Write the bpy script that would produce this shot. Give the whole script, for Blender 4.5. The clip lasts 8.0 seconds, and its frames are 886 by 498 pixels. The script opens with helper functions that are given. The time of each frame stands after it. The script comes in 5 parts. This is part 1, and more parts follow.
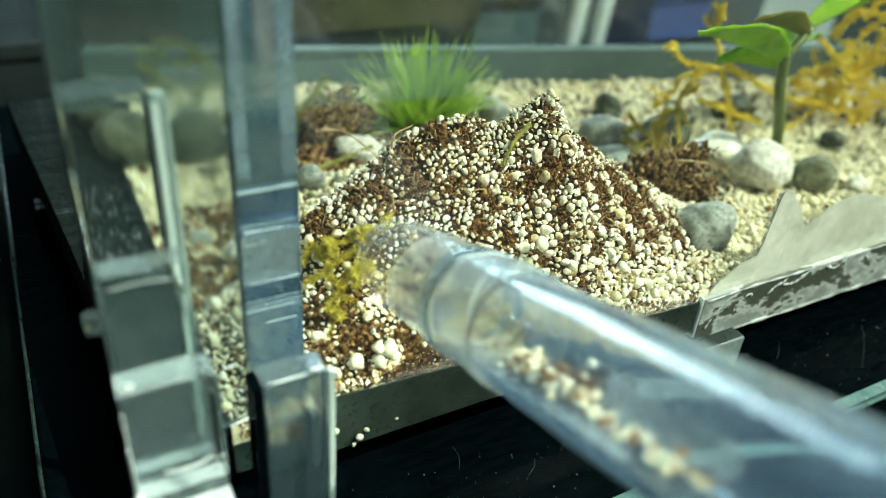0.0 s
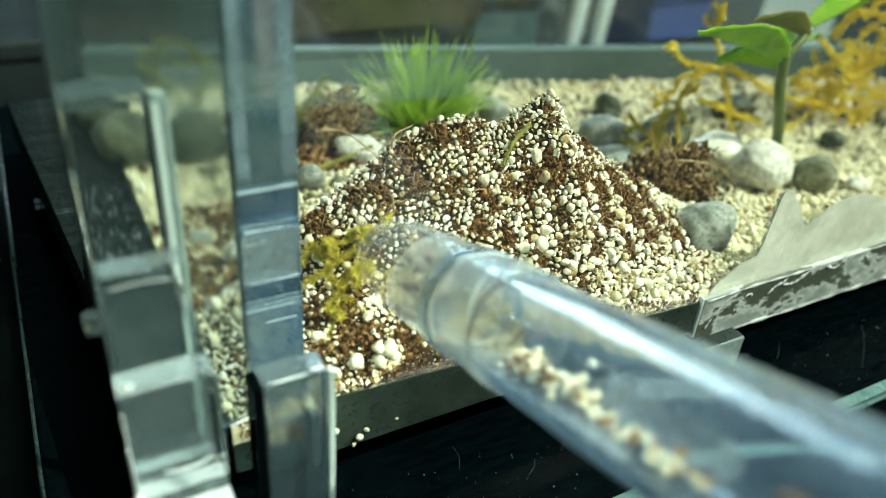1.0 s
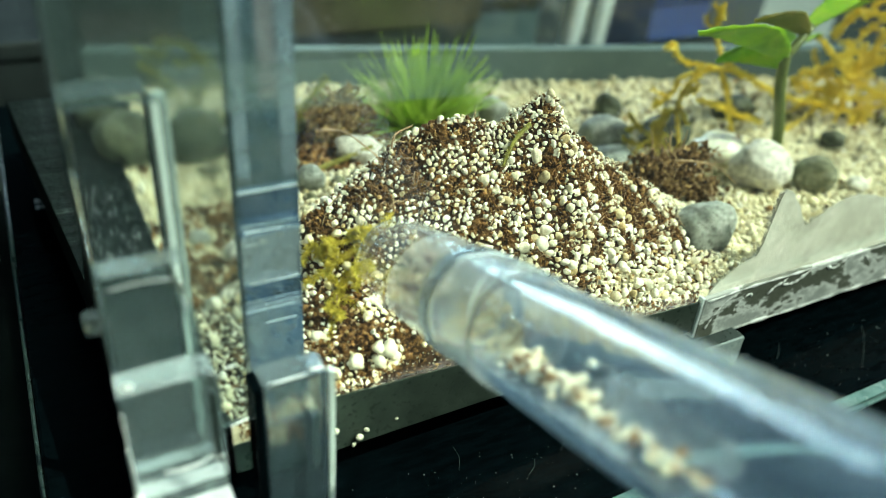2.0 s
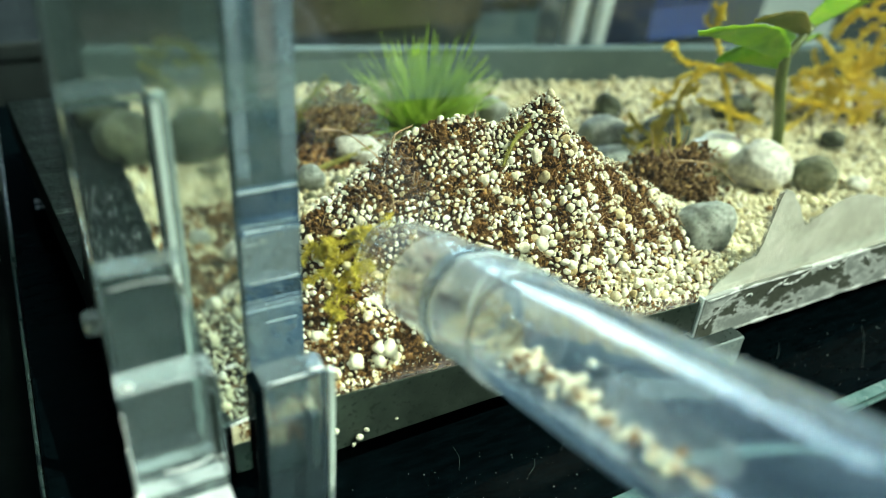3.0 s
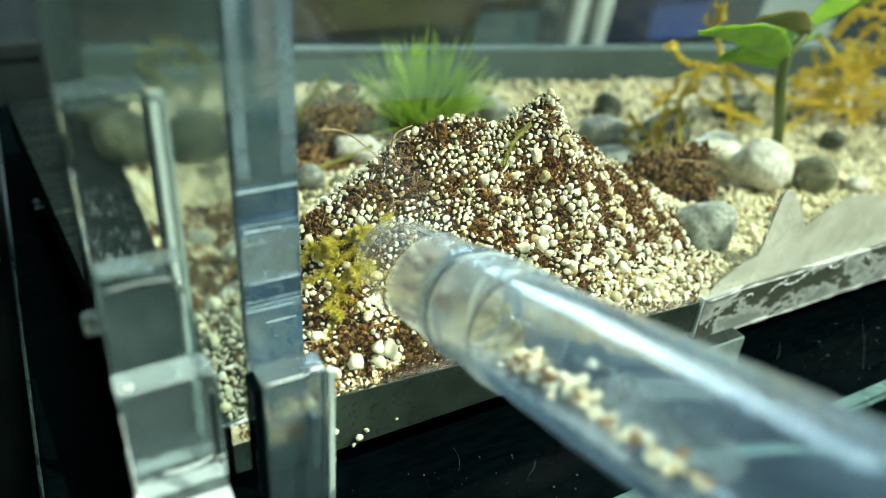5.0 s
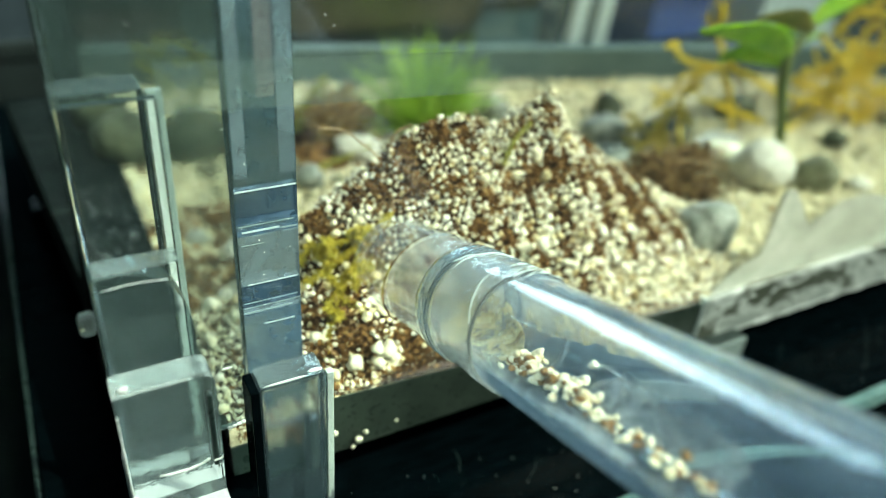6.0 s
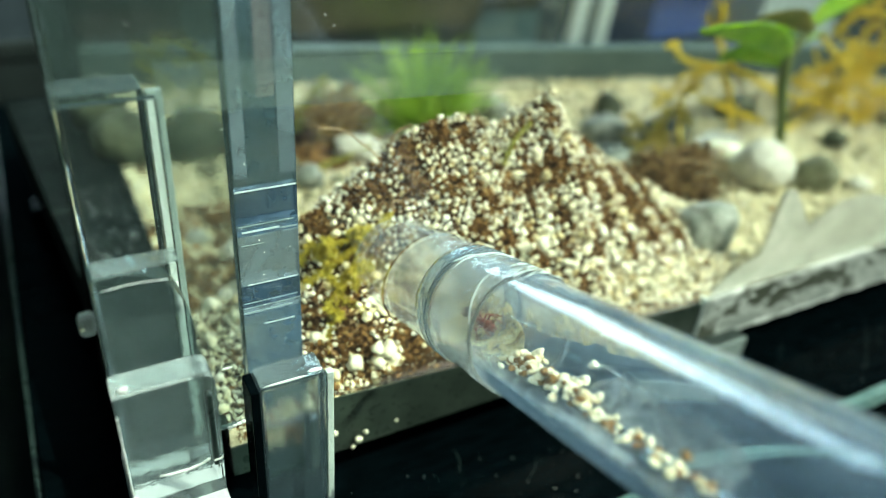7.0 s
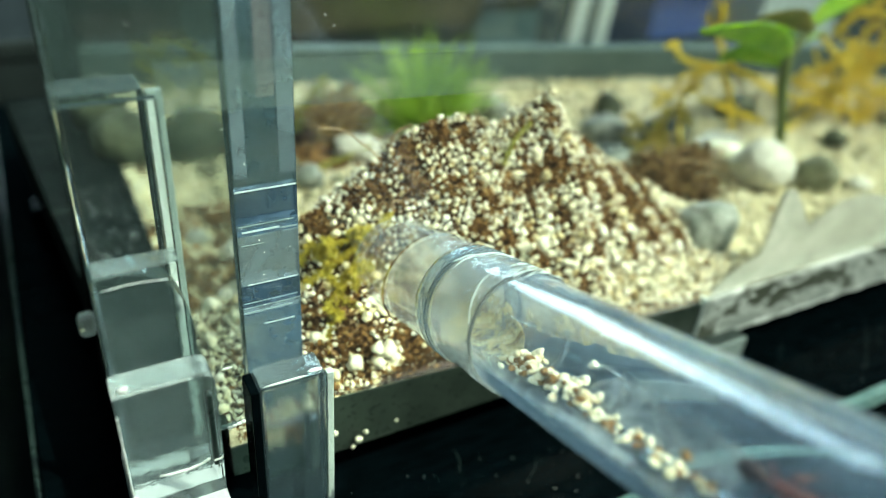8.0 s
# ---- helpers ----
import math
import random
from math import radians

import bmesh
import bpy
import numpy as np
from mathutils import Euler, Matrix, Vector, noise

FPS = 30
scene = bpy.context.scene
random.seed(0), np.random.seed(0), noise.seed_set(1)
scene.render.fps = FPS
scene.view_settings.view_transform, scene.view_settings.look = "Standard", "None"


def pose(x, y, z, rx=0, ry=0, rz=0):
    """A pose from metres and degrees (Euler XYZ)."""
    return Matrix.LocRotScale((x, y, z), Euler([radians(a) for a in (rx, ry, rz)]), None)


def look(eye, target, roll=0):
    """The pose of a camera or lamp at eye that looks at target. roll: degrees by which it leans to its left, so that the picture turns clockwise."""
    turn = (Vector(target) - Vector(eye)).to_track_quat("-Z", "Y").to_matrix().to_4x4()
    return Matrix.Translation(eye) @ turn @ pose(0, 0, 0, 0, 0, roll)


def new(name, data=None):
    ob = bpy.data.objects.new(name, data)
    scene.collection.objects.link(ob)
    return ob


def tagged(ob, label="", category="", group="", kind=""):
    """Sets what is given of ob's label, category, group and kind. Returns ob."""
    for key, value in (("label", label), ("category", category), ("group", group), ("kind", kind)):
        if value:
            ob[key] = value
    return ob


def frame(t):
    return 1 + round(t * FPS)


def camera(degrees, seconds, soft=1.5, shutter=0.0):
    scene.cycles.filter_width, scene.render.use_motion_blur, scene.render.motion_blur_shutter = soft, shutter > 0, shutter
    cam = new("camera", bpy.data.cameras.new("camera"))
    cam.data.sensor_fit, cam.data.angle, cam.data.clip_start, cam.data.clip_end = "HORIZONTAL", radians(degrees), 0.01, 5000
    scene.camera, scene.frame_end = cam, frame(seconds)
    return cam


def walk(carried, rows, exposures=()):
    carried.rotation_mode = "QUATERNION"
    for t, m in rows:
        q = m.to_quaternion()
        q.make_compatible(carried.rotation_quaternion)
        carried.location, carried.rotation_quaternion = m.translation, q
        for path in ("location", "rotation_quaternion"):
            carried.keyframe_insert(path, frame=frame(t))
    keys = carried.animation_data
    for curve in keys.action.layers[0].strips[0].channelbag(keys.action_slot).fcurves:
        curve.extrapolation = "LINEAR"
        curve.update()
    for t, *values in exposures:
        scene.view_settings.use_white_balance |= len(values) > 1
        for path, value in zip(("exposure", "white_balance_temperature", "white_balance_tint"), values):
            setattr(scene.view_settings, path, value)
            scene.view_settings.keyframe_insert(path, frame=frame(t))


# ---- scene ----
EYE = Vector((-0.0146, -0.0378, 0.0386))
AHEAD = Vector((0.4342, 0.7272, -0.5317))
LEAN = 4.87
# the lens was set by hand between 4.7 and 5.8 s, which drew the picture a hair closer
cam = camera(60, 8.0, 0.6)
cam.data.dof.use_dof = True
cam.data.dof.aperture_fstop = 26
NEARER = EYE + AHEAD * 0.0006
walk(cam, [(0, look(EYE, EYE + AHEAD, LEAN)), (4.7, look(EYE, EYE + AHEAD, LEAN)),
           (5.8, look(NEARER, NEARER + AHEAD, LEAN)), (8, look(NEARER, NEARER + AHEAD, LEAN))])
scene.view_settings.exposure = -0.16
# the point in focus: the mound at first, then the sleeve of the tube
FAR_FOCUS, NEAR_FOCUS = EYE + AHEAD * 0.0645, EYE + AHEAD * 0.0468
focus_point = new("focus_point")
focus_point.location = FAR_FOCUS
cam.data.dof.focus_object = focus_point

# ---- light: sun and sky through the window of the room ----
SUN = Vector((0.47, -0.46, 0.75)).normalized()
world = bpy.data.worlds.new("world")
scene.world = world
world.use_nodes = True
sky = world.node_tree.nodes.new("ShaderNodeTexSky")
sky.sky_type, sky.sun_disc = "NISHITA", False
sky.sun_elevation = math.asin(SUN.z)
sky.sun_rotation = math.atan2(SUN.x, SUN.y)
world.node_tree.links.new(sky.outputs[0], world.node_tree.nodes["Background"].inputs[0])
world.node_tree.nodes["Background"].inputs[1].default_value = 0.08
sun = new("sun", bpy.data.lights.new("sun", "SUN"))
sun.data.energy, sun.data.angle, sun.data.color = 5.0, radians(0.6), (0.84, 1.0, 0.79)
sun.matrix_world = look(SUN * 3, (0, 0, 0))
skylight = new("window_fill", bpy.data.lights.new("window_fill", "AREA"))
skylight.data.shape, skylight.data.size, skylight.data.size_y = "RECTANGLE", 1.8, 1.3
skylight.data.energy, skylight.data.color = 7, (0.74, 1.0, 0.98)
skylight.matrix_world = look((0.94, -0.55, 1.05), (0, -0.55, 0.9))

# added lamp at an unseen window, for the streak on the tube
backlight = new("window_fill", bpy.data.lights.new("window_fill", "AREA"))
backlight.data.shape, backlight.data.size, backlight.data.size_y = "RECTANGLE", 0.5, 1.05
backlight.data.energy, backlight.data.color = 17, (0.60, 0.88, 1.0)
backlight.matrix_world = look((0.655, 1.49, 0.85), (0.655, 0, 0.85))

# ---- materials ----
def nodes_of(name):
    m = bpy.data.materials.new(name)
    m.use_nodes = True
    t = m.node_tree
    return m, t, t.nodes["Principled BSDF"]


def put(t, kind, links=(), **values):
    """A node; values by input name, with _ for a space; links as (input, socket)."""
    n = t.nodes.new("ShaderNode" + kind)
    for k, v in values.items():
        n.inputs[k.replace("_", " ")].default_value = v
    for k, s in links:
        t.links.new(s, n.inputs[k])
    return n


def ramp(t, source, stops):
    n = t.nodes.new("ShaderNodeValToRGB")
    while len(n.color_ramp.elements) < len(stops):
        n.color_ramp.elements.new(0.5)
    for e, (at, c) in zip(n.color_ramp.elements, stops):
        e.position, e.color = at, (*c, 1)
    t.links.new(source, n.inputs[0])
    return n.outputs[0]


def noise_at(t, scale, detail=4.0, rough=0.6, stretch=None):
    co = t.nodes.new("ShaderNodeTexCoord").outputs["Object"]
    if stretch:
        mp = t.nodes.new("ShaderNodeMapping")
        mp.inputs["Scale"].default_value = stretch
        t.links.new(co, mp.inputs[0])
        co = mp.outputs[0]
    return put(t, "TexNoise", [("Vector", co)], Scale=scale, Detail=detail, Roughness=rough).outputs[0]


def surface(name, stops, scale, rough=0.6, bump=0.0, bump_scale=None, island=False, per_object=False, spec=0.5, stretch=None, coarse=0.0, trans=0.0, sss=0.0, speckle=0.0):
    """Colour by noise (or by island or object), a second coarse stain, and fine relief."""
    m, t, p = nodes_of(name)
    if island:
        src = t.nodes.new("ShaderNodeNewGeometry").outputs["Random Per Island"]
    elif per_object:
        src = t.nodes.new("ShaderNodeObjectInfo").outputs["Random"]
    else:
        src = noise_at(t, scale, 6.0, 0.65, stretch)
    col = ramp(t, src, stops)
    if coarse:
        big = noise_at(t, scale * 0.17, 3.0)
        mix = t.nodes.new("ShaderNodeMix")
        mix.data_type, mix.blend_type = "RGBA", "MULTIPLY"
        mix.inputs[0].default_value = coarse
        t.links.new(col, mix.inputs[6])
        t.links.new(ramp(t, big, [(0.3, (0.45, 0.42, 0.38)), (0.65, (1, 1, 1))]), mix.inputs[7])
        col = mix.outputs[2]
    if speckle:
        mix = t.nodes.new("ShaderNodeMix")
        mix.data_type, mix.blend_type = "RGBA", "MULTIPLY"
        mix.inputs[0].default_value = speckle
        t.links.new(col, mix.inputs[6])
        t.links.new(ramp(t, noise_at(t, 1700, 6.0, 0.75), [(0.38, (0.25, 0.25, 0.22)), (0.55, (1, 1, 1))]), mix.inputs[7])
        col = mix.outputs[2]
    t.links.new(col, p.inputs["Base Color"])
    fine = noise_at(t, bump_scale or scale * 3, 5.0)
    r = put(t, "MapRange", [("Value", fine)])
    r.inputs["To Min"].default_value, r.inputs["To Max"].default_value = max(rough - 0.14, 0.02), min(rough + 0.14, 1)
    t.links.new(r.outputs[0], p.inputs["Roughness"])
    p.inputs["Specular IOR Level"].default_value = spec
    if bump:
        b = put(t, "Bump", [("Height", fine)], Strength=bump, Distance=0.0003)
        t.links.new(b.outputs[0], p.inputs["Normal"])
    if sss:
        p.inputs["Subsurface Weight"].default_value = sss
        p.inputs["Subsurface Radius"].default_value = (0.0006, 0.0005, 0.0003)
        p.inputs["Subsurface Scale"].default_value = 1.0
    if trans:
        tr = put(t, "BsdfTranslucent", [("Color", col)])
        mx = put(t, "MixShader", Fac=trans)
        t.links.new(p.outputs[0], mx.inputs[1])
        t.links.new(tr.outputs[0], mx.inputs[2])
        t.links.new(mx.outputs[0], t.nodes["Material Output"].inputs[0])
    return m


def acrylic(name, tint, rough=0.02, haze=0.03, scratch=0.05, scratch_scale=900, stretch=(1, 1, 1), ior=1.49, blur=0.0, dust=(0.72, 0.78, 0.76)):
    """Clear plastic with fine scratches and a film of dust; its colour sometimes imitates reflections."""
    m, t, p = nodes_of(name)
    p.inputs["Base Color"].default_value = (*tint, 1)
    p.inputs["Transmission Weight"].default_value = 1.0
    p.inputs["IOR"].default_value = ior
    n = noise_at(t, scratch_scale, 4.0, 0.7, stretch)
    r = put(t, "MapRange", [("Value", n)])
    r.inputs["From Min"].default_value, r.inputs["From Max"].default_value = 0.4, 0.75
    r.inputs["To Min"].default_value, r.inputs["To Max"].default_value = rough, rough + blur
    t.links.new(r.outputs[0], p.inputs["Roughness"])
    b = put(t, "Bump", [("Height", n)], Strength=scratch, Distance=0.0002)
    t.links.new(b.outputs[0], p.inputs["Normal"])
    d = put(t, "BsdfDiffuse", Color=(*dust, 1))
    film = put(t, "MapRange", [("Value", noise_at(t, 160, 6.0, 0.7))])
    film.inputs["From Min"].default_value, film.inputs["From Max"].default_value = 0.3, 0.8
    film.inputs["To Min"].default_value, film.inputs["To Max"].default_value = haze * 0.4, haze * 1.8
    mx = put(t, "MixShader", [("Fac", film.outputs[0])])
    t.links.new(p.outputs[0], mx.inputs[1])
    t.links.new(d.outputs[0], mx.inputs[2])
    t.links.new(mx.outputs[0], t.nodes["Material Output"].inputs[0])
    return m


M_PANEL = acrylic("clear_acrylic", (0.985, 0.99, 0.985), 0.0, 0.003, 0.0, 500)
M_BLOCK = acrylic("scuffed_acrylic", (0.66, 0.75, 0.76), 0.01, 0.10, 0.12, 420, (1, 1, 5), blur=0.06, dust=(0.13, 0.18, 0.18))
# dark bar tone: a reflected band put into the film colour
M_BAR = acrylic("bar_dark_reflection", (0.40, 0.52, 0.60), 0.05, 0.78, 0.1, 700, (1, 1, 5), dust=(0.030, 0.062, 0.105))
# the blue of the tube's film stands in for bluish reflections
M_TUBE = acrylic("tube_acrylic", (0.96, 0.98, 0.99), 0.0, 0.07, 0.015, 420, dust=(0.46, 0.68, 0.92))
M_COLLAR = acrylic("collar_acrylic", (0.72, 0.82, 0.86), 0.0, 0.10, 0.9, 520, dust=(0.26, 0.33, 0.37))
# further bar tones, reflections and refraction put into the film colour
M_BARC = acrylic("bar_core_reflection", (0.50, 0.62, 0.68), 0.06, 0.70, 0.3, 700, (1, 1, 5), blur=0.06, dust=(0.045, 0.080, 0.098))
M_BARF = acrylic("bar_blue_reflection", (0.55, 0.68, 0.75), 0.06, 0.70, 0.3, 700, (1, 1, 5), blur=0.06, dust=(0.068, 0.125, 0.19))
M_BARL = acrylic("bar_pale_reflection", (0.60, 0.72, 0.78), 0.06, 0.66, 0.4, 700, (1, 1, 5), blur=0.1, dust=(0.14, 0.185, 0.21))
M_BARP = acrylic("bar_rose_reflection", (0.62, 0.64, 0.64), 0.06, 0.62, 0.3, 700, (1, 1, 5), blur=0.1, dust=(0.165, 0.165, 0.165))
M_BRKT = acrylic("bracket_acrylic", (0.66, 0.75, 0.78), 0.01, 0.22, 0.1, 700, (1, 1, 5), dust=(0.085, 0.125, 0.15))
M_BLOCKD = acrylic("clear_post_acrylic", (0.80, 0.87, 0.86), 0.0, 0.03, 0.02, 700, (1, 1, 6), blur=0.03, dust=(0.20, 0.26, 0.25))
M_BLOCKL = acrylic("milky_acrylic", (0.74, 0.80, 0.81), 0.02, 0.09, 0.35, 260, (1, 1, 3), blur=0.08, dust=(0.26, 0.31, 0.31))


def rubbed(name, colour, most, x0, x1):
    """A faint matt film that imitates a reflection; it thins out along x, from x0 to x1 metres."""
    m, t, p = nodes_of(name)
    t.nodes.remove(p)
    at = t.nodes.new("ShaderNodeSeparateXYZ")
    t.links.new(t.nodes.new("ShaderNodeTexCoord").outputs["Object"], at.inputs[0])
    fade = put(t, "MapRange", [("Value", at.outputs[0])])
    for key, value in (("From Min", x0), ("From Max", x1), ("To Min", most), ("To Max", 0.0)):
        fade.inputs[key].default_value = value
    streak = put(t, "MapRange", [("Value", noise_at(t, 250, 5.0, 0.6, (0.15, 1, 1)))])
    streak.inputs["To Min"].default_value, streak.inputs["To Max"].default_value = 0.7, 1.3
    amount = t.nodes.new("ShaderNodeMath")
    amount.operation = "MULTIPLY"
    t.links.new(fade.outputs[0], amount.inputs[0])
    t.links.new(streak.outputs[0], amount.inputs[1])
    mx = put(t, "MixShader", [("Fac", amount.outputs[0])])
    t.links.new(put(t, "BsdfTransparent").outputs[0], mx.inputs[1])
    t.links.new(put(t, "BsdfDiffuse", Color=(*colour, 1)).outputs[0], mx.inputs[2])
    t.links.new(mx.outputs[0], t.nodes["Material Output"].inputs[0])
    return m


M_VEIL = acrylic("smoky_acrylic", (0.64, 0.70, 0.69), 0.06, 0.14, 0.1, 400, blur=0.05, dust=(0.11, 0.16, 0.15))
M_REFLECTION = rubbed("reflection_haze", (0.26, 0.36, 0.33), 0.16, 0.005, 0.016)
M_SLEEVE = acrylic("sleeve_acrylic", (0.97, 0.975, 0.96), 0.02, 0.05, 0.40, 420, blur=0.10, dust=(0.60, 0.64, 0.60))
M_FROST = surface("frosted_edge", [(0.3, (0.62, 0.70, 0.69)), (0.7, (0.80, 0.86, 0.85))], 600, 0.35, 0.4, 2500, stretch=(1, 1, 0.1), trans=0.45)
M_SAWN = acrylic("sawn_acrylic", (0.80, 0.87, 0.87), 0.03, 0.10, 1.0, 700, (0.4, 1, 1), blur=0.1, dust=(0.40, 0.46, 0.46))
M_RIM = surface("grey_rim", [(0.3, (0.075, 0.110, 0.106)), (0.7, (0.115, 0.155, 0.150))], 100, 0.85, 0.1, 900, spec=0.1)
M_SILL = surface("grey_sill", [(0.35, (0.015, 0.023, 0.018)), (0.75, (0.042, 0.056, 0.045))], 180, 0.3, 0.1, 1500, spec=0.2)
M_SILLM = surface("smeared_grey_sill", [(0.0, (0.24, 0.26, 0.24)), (0.46, (0.30, 0.32, 0.30)), (0.525, (0.60, 0.62, 0.59)), (0.545, (0.085, 0.092, 0.07)), (1.0, (0.05, 0.056, 0.04))], 210, 0.5, 0.3, 1500, stretch=(0.55, 1, 1))
M_EDGE = surface("pale_cut_edge", [(0.3, (0.20, 0.26, 0.25)), (0.7, (0.34, 0.40, 0.39))], 600, 0.3, 0.4, 2500, stretch=(1, 1, 0.1))
M_PALECUT = surface("bright_cut_edge", [(0.3, (0.42, 0.50, 0.47)), (0.7, (0.58, 0.66, 0.62))], 600, 0.3, 0.4, 2500, stretch=(1, 1, 0.1))
M_FOOT = surface("pale_foot", [(0.3, (0.50, 0.50, 0.49)), (0.7, (0.68, 0.68, 0.67))], 400, 0.25, 0.2, 1800)
M_DTEAL = surface("dark_teal_edge", [(0.3, (0.008, 0.016, 0.014)), (0.7, (0.025, 0.042, 0.038))], 300, 0.3, 0.1)
M_BLACK = surface("black_gloss", [(0.4, (0.0006, 0.0016, 0.0021)), (0.8, (0.0018, 0.0050, 0.0066))], 300, 0.10, 0.02, 700, stretch=(1, 5, 1), spec=0.012)
M_LEDGE = surface("dark_brushed", [(0.44, (0.0015, 0.003, 0.0027)), (0.60, (0.006, 0.010, 0.009)), (0.74, (0.050, 0.060, 0.055))], 620, 0.6, 0.6, 1500, stretch=(0.10, 1.6, 1), spec=0.03)
M_TEAL = surface("teal_edge", [(0.3, (0.05, 0.12, 0.115)), (0.7, (0.14, 0.25, 0.24))], 300, 0.25, 0.1)
M_PEAT = surface("fibrous_peat", [(0.0, (0.045, 0.025, 0.009)), (0.6, (0.17, 0.095, 0.036)), (1, (0.36, 0.225, 0.09))], 900, 0.85, 1.0, 1800, island=True, spec=0.2)
M_PEATL = surface("golden_peat", [(0.0, (0.09, 0.05, 0.015)), (0.6, (0.26, 0.155, 0.05)), (1, (0.42, 0.29, 0.10))], 900, 0.85, 1.0, 1800, island=True, spec=0.2)
GRAIN_TONES = [(0.0, (0.86, 0.81, 0.63)), (0.3, (0.80, 0.73, 0.48)), (0.5, (0.87, 0.84, 0.72)), (0.66, (0.68, 0.57, 0.30)), (0.76, (0.86, 0.82, 0.66)), (0.9, (0.60, 0.58, 0.42)), (1, (0.52, 0.37, 0.15))]
M_GRAIN = surface("cream_grain", GRAIN_TONES, 900, 0.42, 0.3, 2600, island=True)
M_GRAIN1 = surface("cream_single_grain", GRAIN_TONES, 900, 0.42, 0.5, 900, per_object=True)
M_SAND = surface("pale_sand", [(0.0, (0.70, 0.62, 0.38)), (0.5, (0.83, 0.78, 0.55)), (0.78, (0.58, 0.49, 0.27)), (0.93, (0.17, 0.15, 0.09)), (1, (0.86, 0.84, 0.72))], 900, 0.6, 0.3, 2600, island=True)
M_TUBEGRAIN = surface("cream_tube_grain", [(0.0, (0.74, 0.66, 0.42)), (0.5, (0.82, 0.77, 0.58)), (0.8, (0.60, 0.47, 0.26)), (1, (0.84, 0.80, 0.66))], 900, 0.5, 0.3, 2600, per_object=True)
M_SOIL = surface("brown_soil", [(0.3, (0.016, 0.008, 0.003)), (0.55, (0.055, 0.026, 0.011)), (0.8, (0.13, 0.062, 0.026))], 900, 0.85, 1.0, 1800, spec=0.2)
M_CRUMB = surface("soil_crumb", [(0.0, (0.022, 0.010, 0.003)), (0.5, (0.130, 0.060, 0.016)), (0.85, (0.24, 0.122, 0.038)), (1, (0.37, 0.225, 0.08))], 900, 0.85, 1.0, 1800, island=True, spec=0.2)
M_BED = surface("sand_bed", [(0.3, (0.32, 0.27, 0.155)), (0.7, (0.66, 0.60, 0.41))], 900, 0.8, 1.0, 1500, coarse=0.4)
M_PLASTER = surface("plaster", [(0.3, (0.46, 0.46, 0.37)), (0.55, (0.62, 0.61, 0.52)), (0.75, (0.74, 0.73, 0.65))], 260, 0.85, 0.6, 1800, coarse=0.45, speckle=0.25)
M_CHALK = surface("chalk_smear", [(0.3, (0.70, 0.72, 0.70)), (0.7, (0.86, 0.87, 0.85))], 400, 0.8, 0.4, 1800)
M_ROOT = surface("root_fibre", [(0.3, (0.22, 0.12, 0.05)), (0.7, (0.55, 0.38, 0.20))], 500, 0.7, 0.2)
M_GRASS = surface("grass_blade", [(0.0, (0.20, 0.38, 0.02)), (0.5, (0.40, 0.56, 0.07)), (1.0, (0.62, 0.68, 0.22))], 400, 0.45, 0.2, 1500, island=True, trans=0.4)
M_LEAF = surface("green_leaf", [(0.3, (0.13, 0.32, 0.004)), (0.5, (0.30, 0.57, 0.006)), (0.68, (0.54, 0.65, 0.02))], 210, 0.4, 0.6, 1100, trans=0.4, speckle=0.15)
M_LEAFD = surface("bronze_leaf", [(0.3, (0.14, 0.17, 0.015)), (0.7, (0.36, 0.28, 0.05))], 160, 0.35, 0.3, 900, trans=0.3)
M_STEM = surface("olive_stem", [(0.3, (0.09, 0.13, 0.025)), (0.7, (0.17, 0.20, 0.05))], 300, 0.45, 0.2, stretch=(1, 1, 0.2))
M_MOSS = surface("golden_moss", [(0.0, (0.70, 0.49, 0.04)), (0.5, (0.92, 0.73, 0.09)), (1, (0.86, 0.76, 0.16))], 500, 0.6, 0.2, island=True, trans=0.15)
M_MOSSY = surface("yellow_olive_moss", [(0.0, (0.50, 0.39, 0.04)), (0.6, (0.70, 0.58, 0.08)), (1, (0.42, 0.40, 0.06))], 500, 0.6, 0.2, island=True, trans=0.3)
M_MOSSG = surface("olive_moss", [(0.0, (0.26, 0.26, 0.05)), (0.6, (0.40, 0.36, 0.06)), (1, (0.20, 0.24, 0.05))], 500, 0.6, 0.2, island=True, trans=0.3)


def stone_material(name, dark, light, vein):
    return surface(name, [(0.30, dark), (0.47, light), (0.6, vein), (0.72, dark)], 330, 0.7, 0.9, 1300, coarse=0.7, speckle=0.75)


M_STONE_W = stone_material("white_stone", (0.60, 0.58, 0.48), (0.80, 0.78, 0.67), (0.84, 0.82, 0.73))
M_STONE_G = stone_material("grey_stone", (0.15, 0.18, 0.155), (0.38, 0.42, 0.37), (0.52, 0.55, 0.49))
M_STONE_GR = stone_material("green_stone", (0.10, 0.11, 0.05), (0.24, 0.25, 0.14), (0.36, 0.36, 0.24))
M_STONE_T = stone_material("teal_stone", (0.15, 0.19, 0.165), (0.30, 0.345, 0.305), (0.44, 0.48, 0.43))
M_STONE_D = stone_material("dark_stone", (0.016, 0.024, 0.010), (0.055, 0.072, 0.036), (0.12, 0.135, 0.075))
M_QUARTZ = surface("milky_quartz", [(0.3, (0.62, 0.62, 0.48)), (0.7, (0.78, 0.77, 0.66))], 120, 0.3, 0.1, 900, sss=0.4)
M_ANT_RED = surface("ant_red", [(0.3, (0.10, 0.022, 0.010)), (0.7, (0.21, 0.05, 0.02))], 1500, 0.3, 0.2, 5000)
M_ANT_DARK = surface("ant_dark", [(0.3, (0.018, 0.010, 0.009)), (0.7, (0.06, 0.028, 0.022))], 1500, 0.25, 0.2, 5000)
